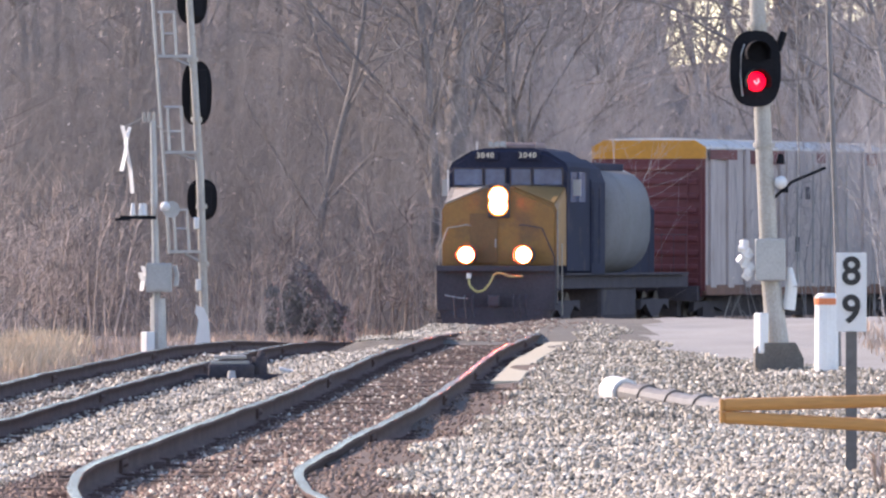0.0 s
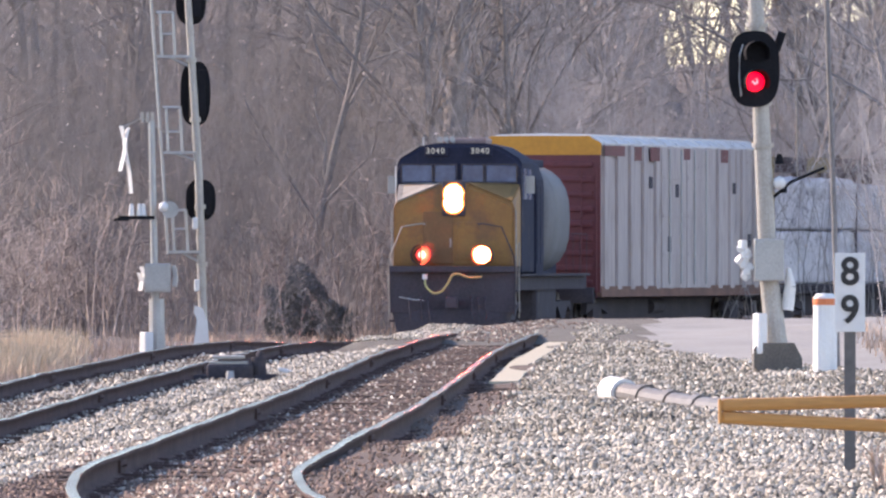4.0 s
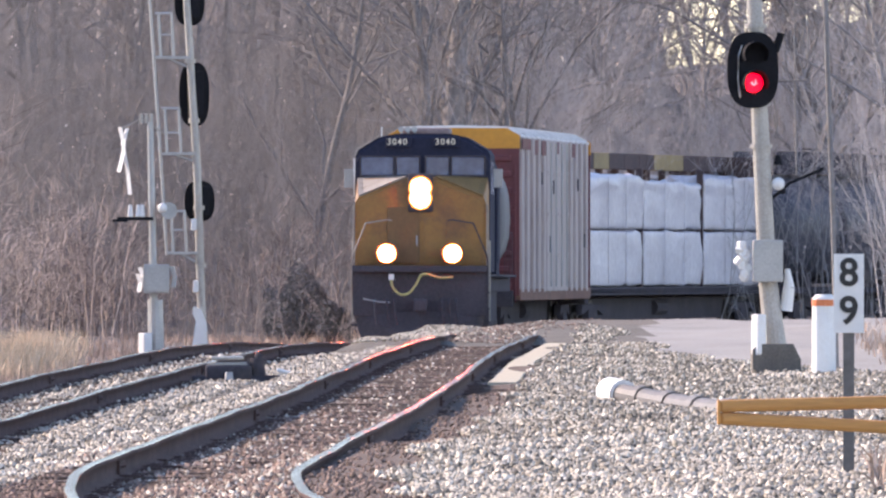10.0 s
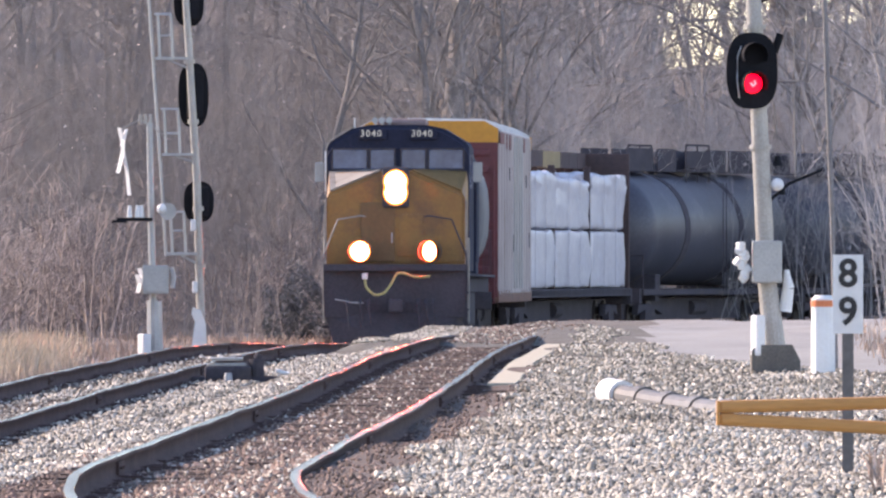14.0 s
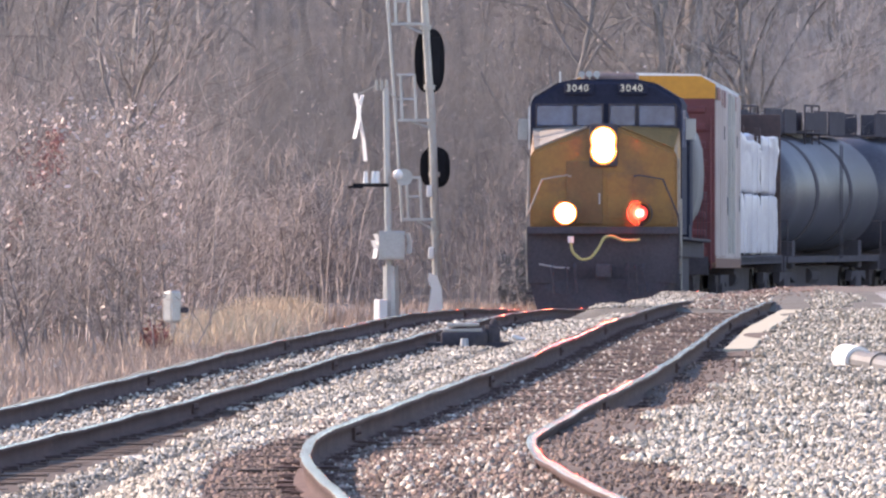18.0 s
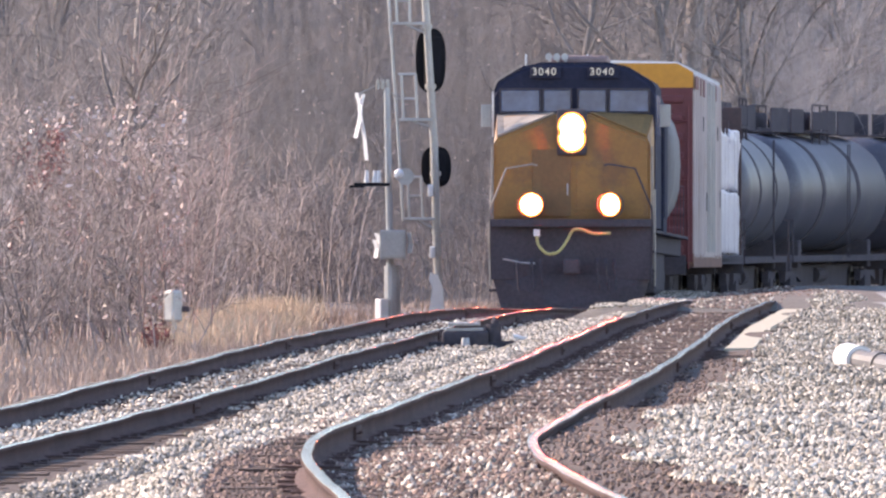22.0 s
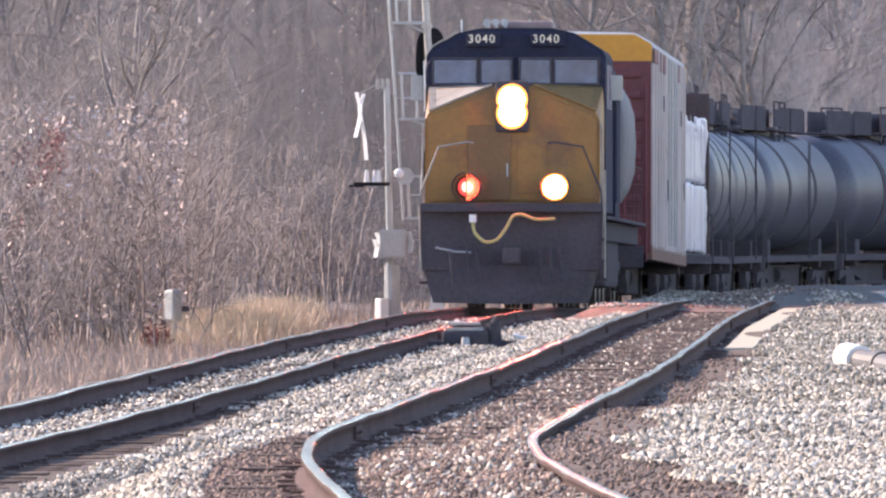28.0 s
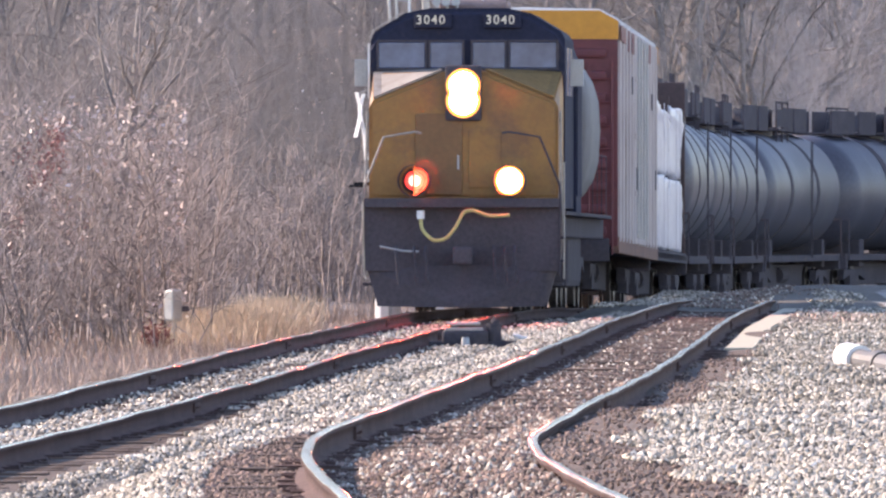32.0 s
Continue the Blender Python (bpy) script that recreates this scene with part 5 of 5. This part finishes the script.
M_RUSTSILL = mat("rusty_sill", (0.24, 0.12, 0.085), (0.15, 0.08, 0.06), 1.5, 0.8, fine=12)
M_CHORD = mat("dark_brown_beam_paint", (0.10, 0.06, 0.055), (0.06, 0.04, 0.04), 1.0, 0.8, fine=10)
M_BEAM = mat("dark_ochre_beam_paint", (0.34, 0.24, 0.10), (0.22, 0.15, 0.07), 1.0, 0.6, fine=10)

loco, fa, fb = locomotive()
CARS = [(loco, fa, fb, 0.0, 21.2)]
gap, back = 0.75, 21.45
for maker in (box_car, centerbeam_car, tank_car):
    th, a, b, length = maker()
    CARS.append((th, a, b, back, length))
    back += length + gap
for k in range(5):
    first = CARS[3]
    o = copy_thing(first[0], Matrix())
    CARS.append((o, first[1], first[2], back, first[4]))
    back += first[4] + gap


# ---- woods and growth ----
def branches(rng, trunk_h, spread, levels, base_r, lean=0.0, low=0.25, up=0.6):
    """Branch axes as arrays: a trunk and limbs that fork level by level."""
    segs = {0: [], 1: []}

    def limb(p, d, length, r, level):
        n = (7, 4, 3, 2, 2)[level]
        pts = [p]
        dd = d.copy()
        for _ in range(n):
            dd = dd + rng.normal(0, (0.06, 0.16, 0.22, 0.28, 0.3)[level], 3)
            dd[2] += 0.05 * level * up
            dd /= np.linalg.norm(dd)
            pts.append(pts[-1] + dd * length / n)
        pts = np.array(pts)
        segs[0 if level < 2 else 1].append((pts, r, r * (0.35 if level else 0.25)))
        if level + 1 < len(levels):
            for _ in range(levels[level + 1]):
                f = (low + (1 - low) * rng.random()) if level == 0 else 0.25 + 0.75 * rng.random()
                i = min(int(f * n), n - 1)
                q = pts[i] + (pts[i + 1] - pts[i]) * (f * n - i)
                a = rng.random() * 6.283
                e = rng.uniform(0.45, 1.05) if level == 0 else rng.uniform(0.35, 0.9)
                t = (pts[i + 1] - pts[i]) / np.linalg.norm(pts[i + 1] - pts[i])
                s = np.array([math.cos(a), math.sin(a), 0.15])
                s = s - t * s.dot(t)
                s /= np.linalg.norm(s)
                nd = t * math.cos(e) + s * math.sin(e)
                nl = length * ((0.42 if level == 0 else 0.5) * (1.15 - 0.6 * f)) * rng.uniform(0.7, 1.3)
                limb(q, nd, nl, max(r * (1 - 0.75 * f) * 0.5, 0.009), level + 1)

    limb(np.zeros(3), np.array([lean, 0.0, 1.0]), trunk_h, base_r, 0)
    return segs


def tubes(items, sides, thin):
    vs, fs, off = [], [], 0
    for pts, r0, r1 in items:
        k = sides
        n = len(pts)
        t = np.gradient(pts, axis=0)
        t /= np.linalg.norm(t, axis=1)[:, None] + 1e-9
        ref = np.array([0.3, 0.9, 0.1]) if abs(t[0, 2]) > 0.8 else np.array([0, 0, 1.0])
        u = np.cross(t, ref)
        u /= np.linalg.norm(u, axis=1)[:, None] + 1e-9
        w = np.cross(t, u)
        r = np.maximum(np.linspace(r0, r1, n), thin)[:, None, None]
        a = np.arange(k) * 2 * math.pi / k
        ring = pts[:, None] + r * (u[:, None] * np.cos(a)[None, :, None] + w[:, None] * np.sin(a)[None, :, None])
        vs.append(ring.reshape(-1, 3))
        i, j = np.meshgrid(np.arange(n - 1), np.arange(k), indexing="ij")
        p, q = (i * k + j).ravel() + off, (i * k + (j + 1) % k).ravel() + off
        fs.append(np.stack([p, q, q + k, p + k], 1))
        off += n * k
    return np.concatenate(vs), np.concatenate(fs)


def tree_meshes(seed, h, levels, r, thin, low=0.25, lean=0.0, twig=None):
    rng = np.random.default_rng(seed)
    segs = branches(rng, h, h * 0.5, levels, r, lean, low)
    v, q = tubes(segs[0], 5, thin * 1.3)
    trunk = raw_mesh("trunk", v, q, M_BARK, smooth=True)
    v, q = tubes(segs[1], 3, thin)
    crown = raw_mesh("crown", v, q, twig or M_TWIG)
    return trunk, crown


def place_tree(meshes, x, y, s, rz, label, category="tree", name="tree", group="", sink=0.15):
    th = thing(name, label, category, group=group, at=(x, y, float(ground_z(x, y)) - sink), rz=rz)
    th.scale = (s, s, s)
    for nm, me in zip(("trunk", "crown"), meshes):
        part(nm, me, None, th)
    return th


def build_woods():
    rng = np.random.default_rng(11)
    kinds = [tree_meshes(100 + i, 13.0 + i, (1, 15, 8, 6), 0.17, 0.011, 0.22, rng.normal(0, 0.08)) for i in range(5)]
    n = 0
    for i in range(72):
        y = 341 + 104 * rng.random() ** 1.3
        x = rng.uniform(-0.048, 0.071) * y
        if x > 8:
            y += 10 + (x - 8) * 0.6
        if 0.0345 < x / y < 0.0425 and i % 2:
            x -= 0.045 * y
        if -0.019 < x / y < 0.002 and y < 385:
            y += 45
            x *= y / (y - 45)
        place_tree(kinds[i % 5], x, y, rng.uniform(0.75, 1.2), rng.uniform(0, 360), "bare grey-brown winter tree at the wood's edge", group="bare trees of the wood")
    # the great spreading tree behind the tracks
    big = tree_meshes(201, 17.0, (1, 16, 9, 7), 0.42, 0.014, 0.12, 0.05)
    place_tree(big, 6.2, 352, 1.0, 40, "large bare spreading tree with thick forking limbs", sink=0.3)
    slim = tree_meshes(202, 9.0, (1, 14, 8, 5), 0.11, 0.009, 0.35)
    young = tree_meshes(203, 8.2, (1, 13, 8, 5), 0.15, 0.010, 0.42)
    place_tree(young, -6.15, 240, 1.0, 10, "slender grey bare young tree above the brush")
    place_tree(slim, 10.1, 188, 0.8, 120, "thin bare sapling beside the signal mast")
    place_tree(slim, 11.3, 202, 0.85, 220, "thin bare sapling with pale twigs")
    # far woods behind, one mass of stems and twigs, haze in their colour
    segs = []
    for i in range(175):
        y = rng.uniform(418, 555)
        x = rng.uniform(-0.058, 0.087) * y
        if 0.034 < x / y < 0.042 and i % 3 == 0:
            x -= 0.05 * y
        if i % 9 == 0:
            x = rng.uniform(0.026, 0.0355) * y
        z = float(ground_z(x, y)) - 0.2
        b = branches(np.random.default_rng(900 + i), rng.uniform(10, 17), 6, (1, 13, 7, 3), 0.16)
        for k in (0, 1):
            segs += [(p + np.array([x, y, z]), r0, r1) for p, r0, r1 in b[k]]
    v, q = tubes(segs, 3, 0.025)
    tagged(part("far_woods", raw_mesh("far_woods", v, q, M_HAZYTWIG), None), "dense bare winter woods on rising ground", "woods", kind="stuff")


def many_tubes(pts, r0, r1):
    """Three-sided tubes round many paths of equal length at once."""
    n, p, _ = pts.shape
    t = np.gradient(pts, axis=1)
    t /= np.linalg.norm(t, axis=2)[..., None] + 1e-9
    ref = np.array([0.55, 0.8, 0.2])
    u = np.cross(t, ref)
    u /= np.linalg.norm(u, axis=2)[..., None] + 1e-9
    w = np.cross(t, u)
    r = (r0[:, None] + (r1 - r0)[:, None] * np.linspace(0, 1, p)[None])[..., None, None]
    a = np.arange(3) * 2 * math.pi / 3
    ring = pts[:, :, None] + r * (u[:, :, None] * np.cos(a)[:, None] + w[:, :, None] * np.sin(a)[:, None])
    i, j, m = np.meshgrid(np.arange(n), np.arange(p - 1), np.arange(3), indexing="ij")
    b = (i * p * 3 + j * 3).ravel()
    c, d = b + m.ravel(), b + (m.ravel() + 1) % 3
    return ring.reshape(-1, 3), np.stack([c, d, d + 3, c + 3], 1)


def thicket(name, x, y, h, twigs, label, seed, material, r=0.018):
    """A tangle of upright stems with side twigs and finer twigs on them."""
    rng = np.random.default_rng(seed)
    n = len(x)

    def grow(base, d, length, p, wild):
        out = [base]
        for _ in range(p - 1):
            d = d + rng.normal(0, wild, d.shape)
            d = d / np.linalg.norm(d, axis=1)[:, None]
            out.append(out[-1] + d * (length / (p - 1))[:, None])
        return np.stack(out, 1)

    def side(paths, length, k, f_lo):
        m, p, _ = paths.shape
        idx = np.repeat(np.arange(m), k)
        f = rng.uniform(f_lo, 1.0, m * k) * (p - 1)
        s = np.minimum(f.astype(int), p - 2)
        a, b = paths[idx, s], paths[idx, s + 1]
        base = a + (b - a) * (f - s)[:, None]
        d = (b - a) / (np.linalg.norm(b - a, axis=1)[:, None] + 1e-9) + rng.normal(0, 0.62, (m * k, 3)) + np.array([0, 0, 0.15])
        return base, d / np.linalg.norm(d, axis=1)[:, None], np.repeat(length, k) * rng.uniform(0.18, 0.42, m * k)

    base = np.stack([x, y, ground_z(x, y) - 0.1], 1)
    d = np.array([0, 0, 1.0]) + rng.normal(0, 0.14, (n, 3))
    stems = grow(base, d, h, 6, 0.10)
    b1, d1, l1 = side(stems, h, twigs, 0.15)
    tw = grow(b1, d1, l1, 3, 0.2)
    b2, d2, l2 = side(tw, l1, 3, 0.2)
    sub = grow(b2, d2, np.maximum(l2 * 1.3, 0.2), 2, 0.2)
    sets = [many_tubes(stems, r * (0.6 + h / 6), 0 * h + r * 0.4), many_tubes(tw, 0 * l1 + r * 0.5, 0 * l1 + r * 0.3), many_tubes(sub, 0 * l2 + r * 0.38, 0 * l2 + r * 0.25)]
    off, vs, qs = 0, [], []
    for v, q in sets:
        vs.append(v), qs.append(q + off)
        off += len(v)
    tagged(part(name, raw_mesh(name, np.concatenate(vs), np.concatenate(qs), material), None), label, "brush", kind="stuff")


def build_thickets():
    rng = np.random.default_rng(71)
    n = 2100
    y = rng.uniform(338, 392, n)
    x = rng.uniform(-0.052, 0.071, n) * y
    y = y + np.clip(x - 8, 0, None) * 0.8
    gapf = 1 - 0.18 * sm(x / y, 0.033, 0.037) * (1 - sm(x / y, 0.042, 0.048))
    h = rng.uniform(3.5, 9.5, n) * gapf
    # east of this bearing the twig colour is lightened for haze and sun
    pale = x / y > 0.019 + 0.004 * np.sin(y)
    for k, m, txt, sd in ((~pale, M_TWIG, "dense bare undergrowth along the wood's edge", 72), (pale, M_HAZYTWIG, "dense undergrowth along the wood's edge, haze and sun in its colour", 76)):
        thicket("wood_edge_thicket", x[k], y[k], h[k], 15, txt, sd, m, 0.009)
    n = 900
    y = rng.uniform(231, 335, n)
    x = xa(y) - 4.2 - np.abs(rng.normal(0, 4.2, n))
    k = x / y < -0.0205 + 0.003 * np.sin(y * 0.3)
    x, y = x[k], y[k]
    thicket("bank_thicket", x, y, rng.uniform(1.5, 6.0, len(x)), 13, "tall bare pinkish-grey brush on the bank", 73, M_BRUSH, 0.014)
    n = 16
    y = rng.uniform(300, 316, n)
    x = rng.uniform(0.6, 3.6, n)
    thicket("bank_thicket", x, y, rng.uniform(0.6, 2.0, n), 9, "thin grey brush before the evergreen bushes", 75, M_TWIG, 0.012)
    n = 260
    y = rng.uniform(165, 288, n)
    x = xb(y) + 6.6 + np.abs(rng.normal(0, 3.2, n)) + np.clip(y - 231, 0, None) * 0.15
    thicket("bank_thicket", x, y, rng.uniform(0.8, 6.5, n), 11, "thin bare brush beyond the signal, sunlit paleness in its colour", 74, M_HAZYTWIG, 0.010)


def build_brush():
    rng = np.random.default_rng(21)
    kinds = []
    for i in range(5):
        segs = {0: [], 1: []}
        r2 = np.random.default_rng(300 + i)
        for k in range(9):
            b = branches(r2, r2.uniform(1.6, 3.4), 1, (1, 7, 4), 0.022, r2.normal(0, 0.25), 0.15)
            off = np.array([r2.normal(0, 0.5), r2.normal(0, 0.5), 0])
            for kk in (0, 1):
                segs[kk] += [(p + off, a, c) for p, a, c in b[kk]]
        kinds.append([raw_mesh(nm, *tubes(segs[kk], 3, 0.006), M_BRUSH) for kk, nm in ((0, "stem_tuft"), (1, "twig_spray"))])
    spots = []
    for i in range(80):
        y = rng.uniform(178, 335)
        x = float(xa(y)) - 4.6 - abs(rng.normal(0, 3.2)) - 3.0 * rng.random()
        if x / y > -0.022:
            x -= 0.012 * y
        spots.append((x, y, rng.uniform(0.7, 1.35)))
    for i in range(14):
        y = rng.uniform(328, 341)
        spots.append((rng.uniform(-14, 9), y, rng.uniform(0.7, 1.4)))
    for i in range(30):
        y = rng.uniform(165, 288)
        spots.append((float(xb(y)) + 6.8 + abs(rng.normal(0, 2.5)) + max(0, y - 235) * 0.14, y, rng.uniform(0.5, 1.0)))
    for i, (x, y, s) in enumerate(spots):
        th = thing("shrub", "bare reddish-brown brush stems", "shrub", group="lineside brush", at=(x, y, float(ground_z(x, y)) - 0.1), rz=rng.uniform(0, 360))
        th.scale = (s, s, s)
        for nm, me in zip(("stem_tuft", "twig_spray"), kinds[i % 5]):
            tagged(part(nm, me, None, th), kind="stuff")


def blades(name, n, where, h, label, seed, material=None):
    rng = np.random.default_rng(seed)
    x, y = where(rng, n)
    n = len(x)
    z = ground_z(x, y) - 0.03
    a = rng.random(n) * 6.28
    hh = h * (0.45 + 0.8 * rng.random(n))
    w = 0.006 + 0.007 * rng.random(n)
    lx, ly = rng.normal(0, 0.3, n) * hh, rng.normal(0, 0.3, n) * hh
    p = np.stack([x, y, z], 1)
    e = np.stack([np.cos(a) * w, np.sin(a) * w, 0 * a], 1)
    mid = p + np.stack([lx * 0.35, ly * 0.35, hh * 0.6], 1)
    tip = p + np.stack([lx, ly, hh], 1)
    v = np.stack([p - e, p + e, mid + e * 0.8, mid - e * 0.8, tip], 1).reshape(-1, 3)
    t = np.array([(0, 1, 2), (0, 2, 3), (3, 2, 4)])
    t = (t[None] + 5 * np.arange(n)[:, None, None]).reshape(-1, 3)
    tagged(part(name, raw_mesh(name, v, t, material or M_DRYGRASS), None), label, "grass", kind="stuff")


def grass_left(rng, n):
    y = along(rng, n, 109, 331)
    x = xa(y) - 2.9 - np.abs(rng.normal(0, 4.5, n))
    return x, y


def grass_patch(rng, n):
    y = rng.uniform(222, 287, n)
    x = -3.75 + rng.normal(0, 0.62, n) + (y - 251) * 0.012
    k = (x < xa(y) - 2.6) & (x / y < -0.0112 + 0.0012 * rng.normal(0, 1, n))
    return x[k], y[k]


def grass_right(rng, n):
    y = along(rng, n, 79, 296)
    x = xb(y) + 6.0 + np.abs(rng.normal(0, 3.0, n)) + np.clip(y - 218, 0, None) * 0.115 - np.clip(109 - y, 0, 30) * 0.06
    return x, y


def leaves(name, x, y, h, size, label, seed, material=None):
    """Dry leaves still hanging in the twigs: small bent quads."""
    rng = np.random.default_rng(seed)
    n = len(x)
    c = np.stack([x, y, ground_z(x, y) + h], 1)
    a, b = rng.normal(0, 1, (n, 3)), rng.normal(0, 1, (n, 3))
    a /= np.linalg.norm(a, axis=1)[:, None]
    b -= a * (a * b).sum(1)[:, None]
    b /= np.linalg.norm(b, axis=1)[:, None]
    s = size * (0.5 + rng.random(n))[:, None]
    v = np.stack([c - a * s, c + b * s * 0.5, c + a * s, c - b * s * 0.5 + np.cross(a, b) * s * 0.3], 1).reshape(-1, 3)
    q = np.arange(4 * n).reshape(-1, 4)
    tagged(part(name, raw_mesh(name, v, q, material or M_LEAF), None), label, "leaves", kind="stuff")


def build_leaves():
    rng = np.random.default_rng(81)
    n = 36000
    y = rng.uniform(225, 335, n)
    x = xa(y) - 4.0 - np.abs(rng.normal(0, 4.4, n))
    k = x / y < -0.020
    x, y = x[k], y[k]
    leaves("dry_leaves", x, y, 4.5 * rng.random(len(x)) ** 1.3, 0.052, "pale dry leaves hanging in the bank brush", 82)
    n = 2600
    y = rng.uniform(236, 262, n)
    c = rng.integers(0, 26, n)
    cx, ch = rng.normal(-0.031, 0.0022, 26), rng.uniform(0.6, 3.9, 26)
    leaves("dry_leaves", y * (cx[c] + rng.normal(0, 0.0005, n)), y, np.abs(ch[c] + rng.normal(0, 0.16, n)), 0.05, "dark red leaves clinging to the bank brush", 84, M_REDLEAF)
    n = 420
    leaves("dry_leaves", rng.normal(-5.03, 0.13, n), rng.normal(223.0, 0.3, n), np.abs(rng.normal(0.22, 0.13, n)), 0.05, "dark red leaf clump by the marker post", 85, M_REDLEAF)
    n = 5000
    y = rng.uniform(336, 385, n)
    x = rng.uniform(-0.052, 0.071, n) * y
    y = y + np.clip(x - 8, 0, None) * 0.8
    leaves("dry_leaves", x, y, 10 * rng.random(n), 0.045, "pale dry leaves hanging along the wood's edge", 83)


build_woods()
build_brush()
build_leaves()
build_thickets()
blades("dry_grass", 34000, grass_left, 0.30, "short dull tan winter grass beside the track", 41, M_DULLGRASS)
blades("tall_dry_grass", 15000, grass_patch, 0.52, "tall pale straw-coloured grass clump", 42)
blades("dry_grass", 12000, grass_right, 0.24, "short dry tan grass by the signal", 43, M_DULLGRASS)
# dark evergreen bushes at the wood's foot
for k, (x, y, s) in enumerate(((2.45, 320, 0.92), (3.2, 317, 0.5), (1.95, 324, 0.7))):
    rng = np.random.default_rng(60 + k)
    n = 11000
    d = rng.normal(0, 1, (n, 3))
    d /= np.linalg.norm(d, axis=1)[:, None]
    rad = (0.35 + 0.65 * rng.random(n)) ** 0.5 * (1 + 0.25 * np.sin(4 * d[:, 0] + 3 * d[:, 2] + k))
    c = d * rad[:, None] * np.array([0.9, 0.9, 1.15]) * s
    c[:, 2] = np.abs(c[:, 2] + 0.9 * s)
    e1, e2 = rng.normal(0, 0.034, (n, 3)), rng.normal(0, 0.034, (n, 3))
    v = np.stack([c, c + e1, c + e2], 1).reshape(-1, 3)
    th = thing("evergreen_bush", "dark evergreen bush at the wood's edge", "bush", at=(x, y, float(ground_z(x, y))))
    part("foliage", raw_mesh("foliage", v, np.arange(3 * n).reshape(-1, 3), M_EVERGREEN), None, th)
    bm = B()
    cyl(bm, (0, 0, -0.2), (0, 0, 1.2 * s), 0.06, 7, 0.03)
    part("trunk", bm, M_BARK, th)


# ---- what moves: the train rolls in along its track ----
def nose_at(t):
    """Metres still to go before the nose reaches y = 197; the train gathers a little speed."""
    return 123.555 - 3.3553 * t - 0.02351 * t * t + 0.00023 * t ** 3


def car_pose(u, a, b):
    """A car whose front is u metres up the track and whose trucks stand a and b behind it."""
    x0, y0 = path_a(u + a)
    x1, y1 = path_a(u + b)
    z0, z1 = float(za(y0)), float(za(y1))
    f = -a / (b - a)
    turn = math.degrees(math.atan2(x1 - x0, y1 - y0))
    tilt = math.degrees(math.atan2(z1 - z0, b - a))
    return pose(x0 + (x1 - x0) * f, y0 + (y1 - y0) * f, z0 + (z1 - z0) * f, 0, 0, -turn) @ pose(0, 0, 0, tilt, 0, 0)


BEAT_T = [0, 1, 2, 3, 6, 7, 8, 10, 11, 12, 13, 14, 15, 18, 21, 22, 23, 24, 25, 28, 32]
BEAT_D = [-0.25, -0.26, -0.4, -0.5, -0.55, -0.58, -0.72, -0.75, -0.9, -0.77, -0.76, -0.8, -0.62, -1.0, -1.04, -1.22, -1.27, -1.4, -1.45, -1.5, -1.5]


def motions():
    for th, a, b, behind, length in CARS:
        walk(th, [(t, car_pose(nose_at(t) + behind, a, b)) for t in np.arange(0, 32.5, 1.0)])
    # the two ditch lamps flash in turn, about once a second, by turning discs
    ts = np.arange(0, 32.05, 0.1)
    beat = ts + np.interp(ts, BEAT_T, BEAT_D)
    for lamp, x, y, z in BEAMS:
        side = 1 if x < 0 else -1
        rows = []
        for t, w in zip(ts, np.cos(2 * math.pi * beat) * side):
            (x0, y0), (x1, y1) = path_a(nose_at(t) + fa), path_a(nose_at(t) + fb)
            away = side * 92 + math.degrees(math.atan2(x1 - x0, y1 - y0))
            rows.append((t, pose(x, y, z, 0, 0, away * float(sm(-w, -0.15, 0.75)))))
        walk(lamp, rows)
    for axles, r in WHEELS[:4]:
        for ax in axles:
            y, z = ax.location.y, ax.location.z
            walk(ax, [(t, pose(0, y, z, math.degrees((nose_at(0) - nose_at(t)) / r), 0, 0)) for t in np.arange(0, 32.05, 0.15)])


motions()
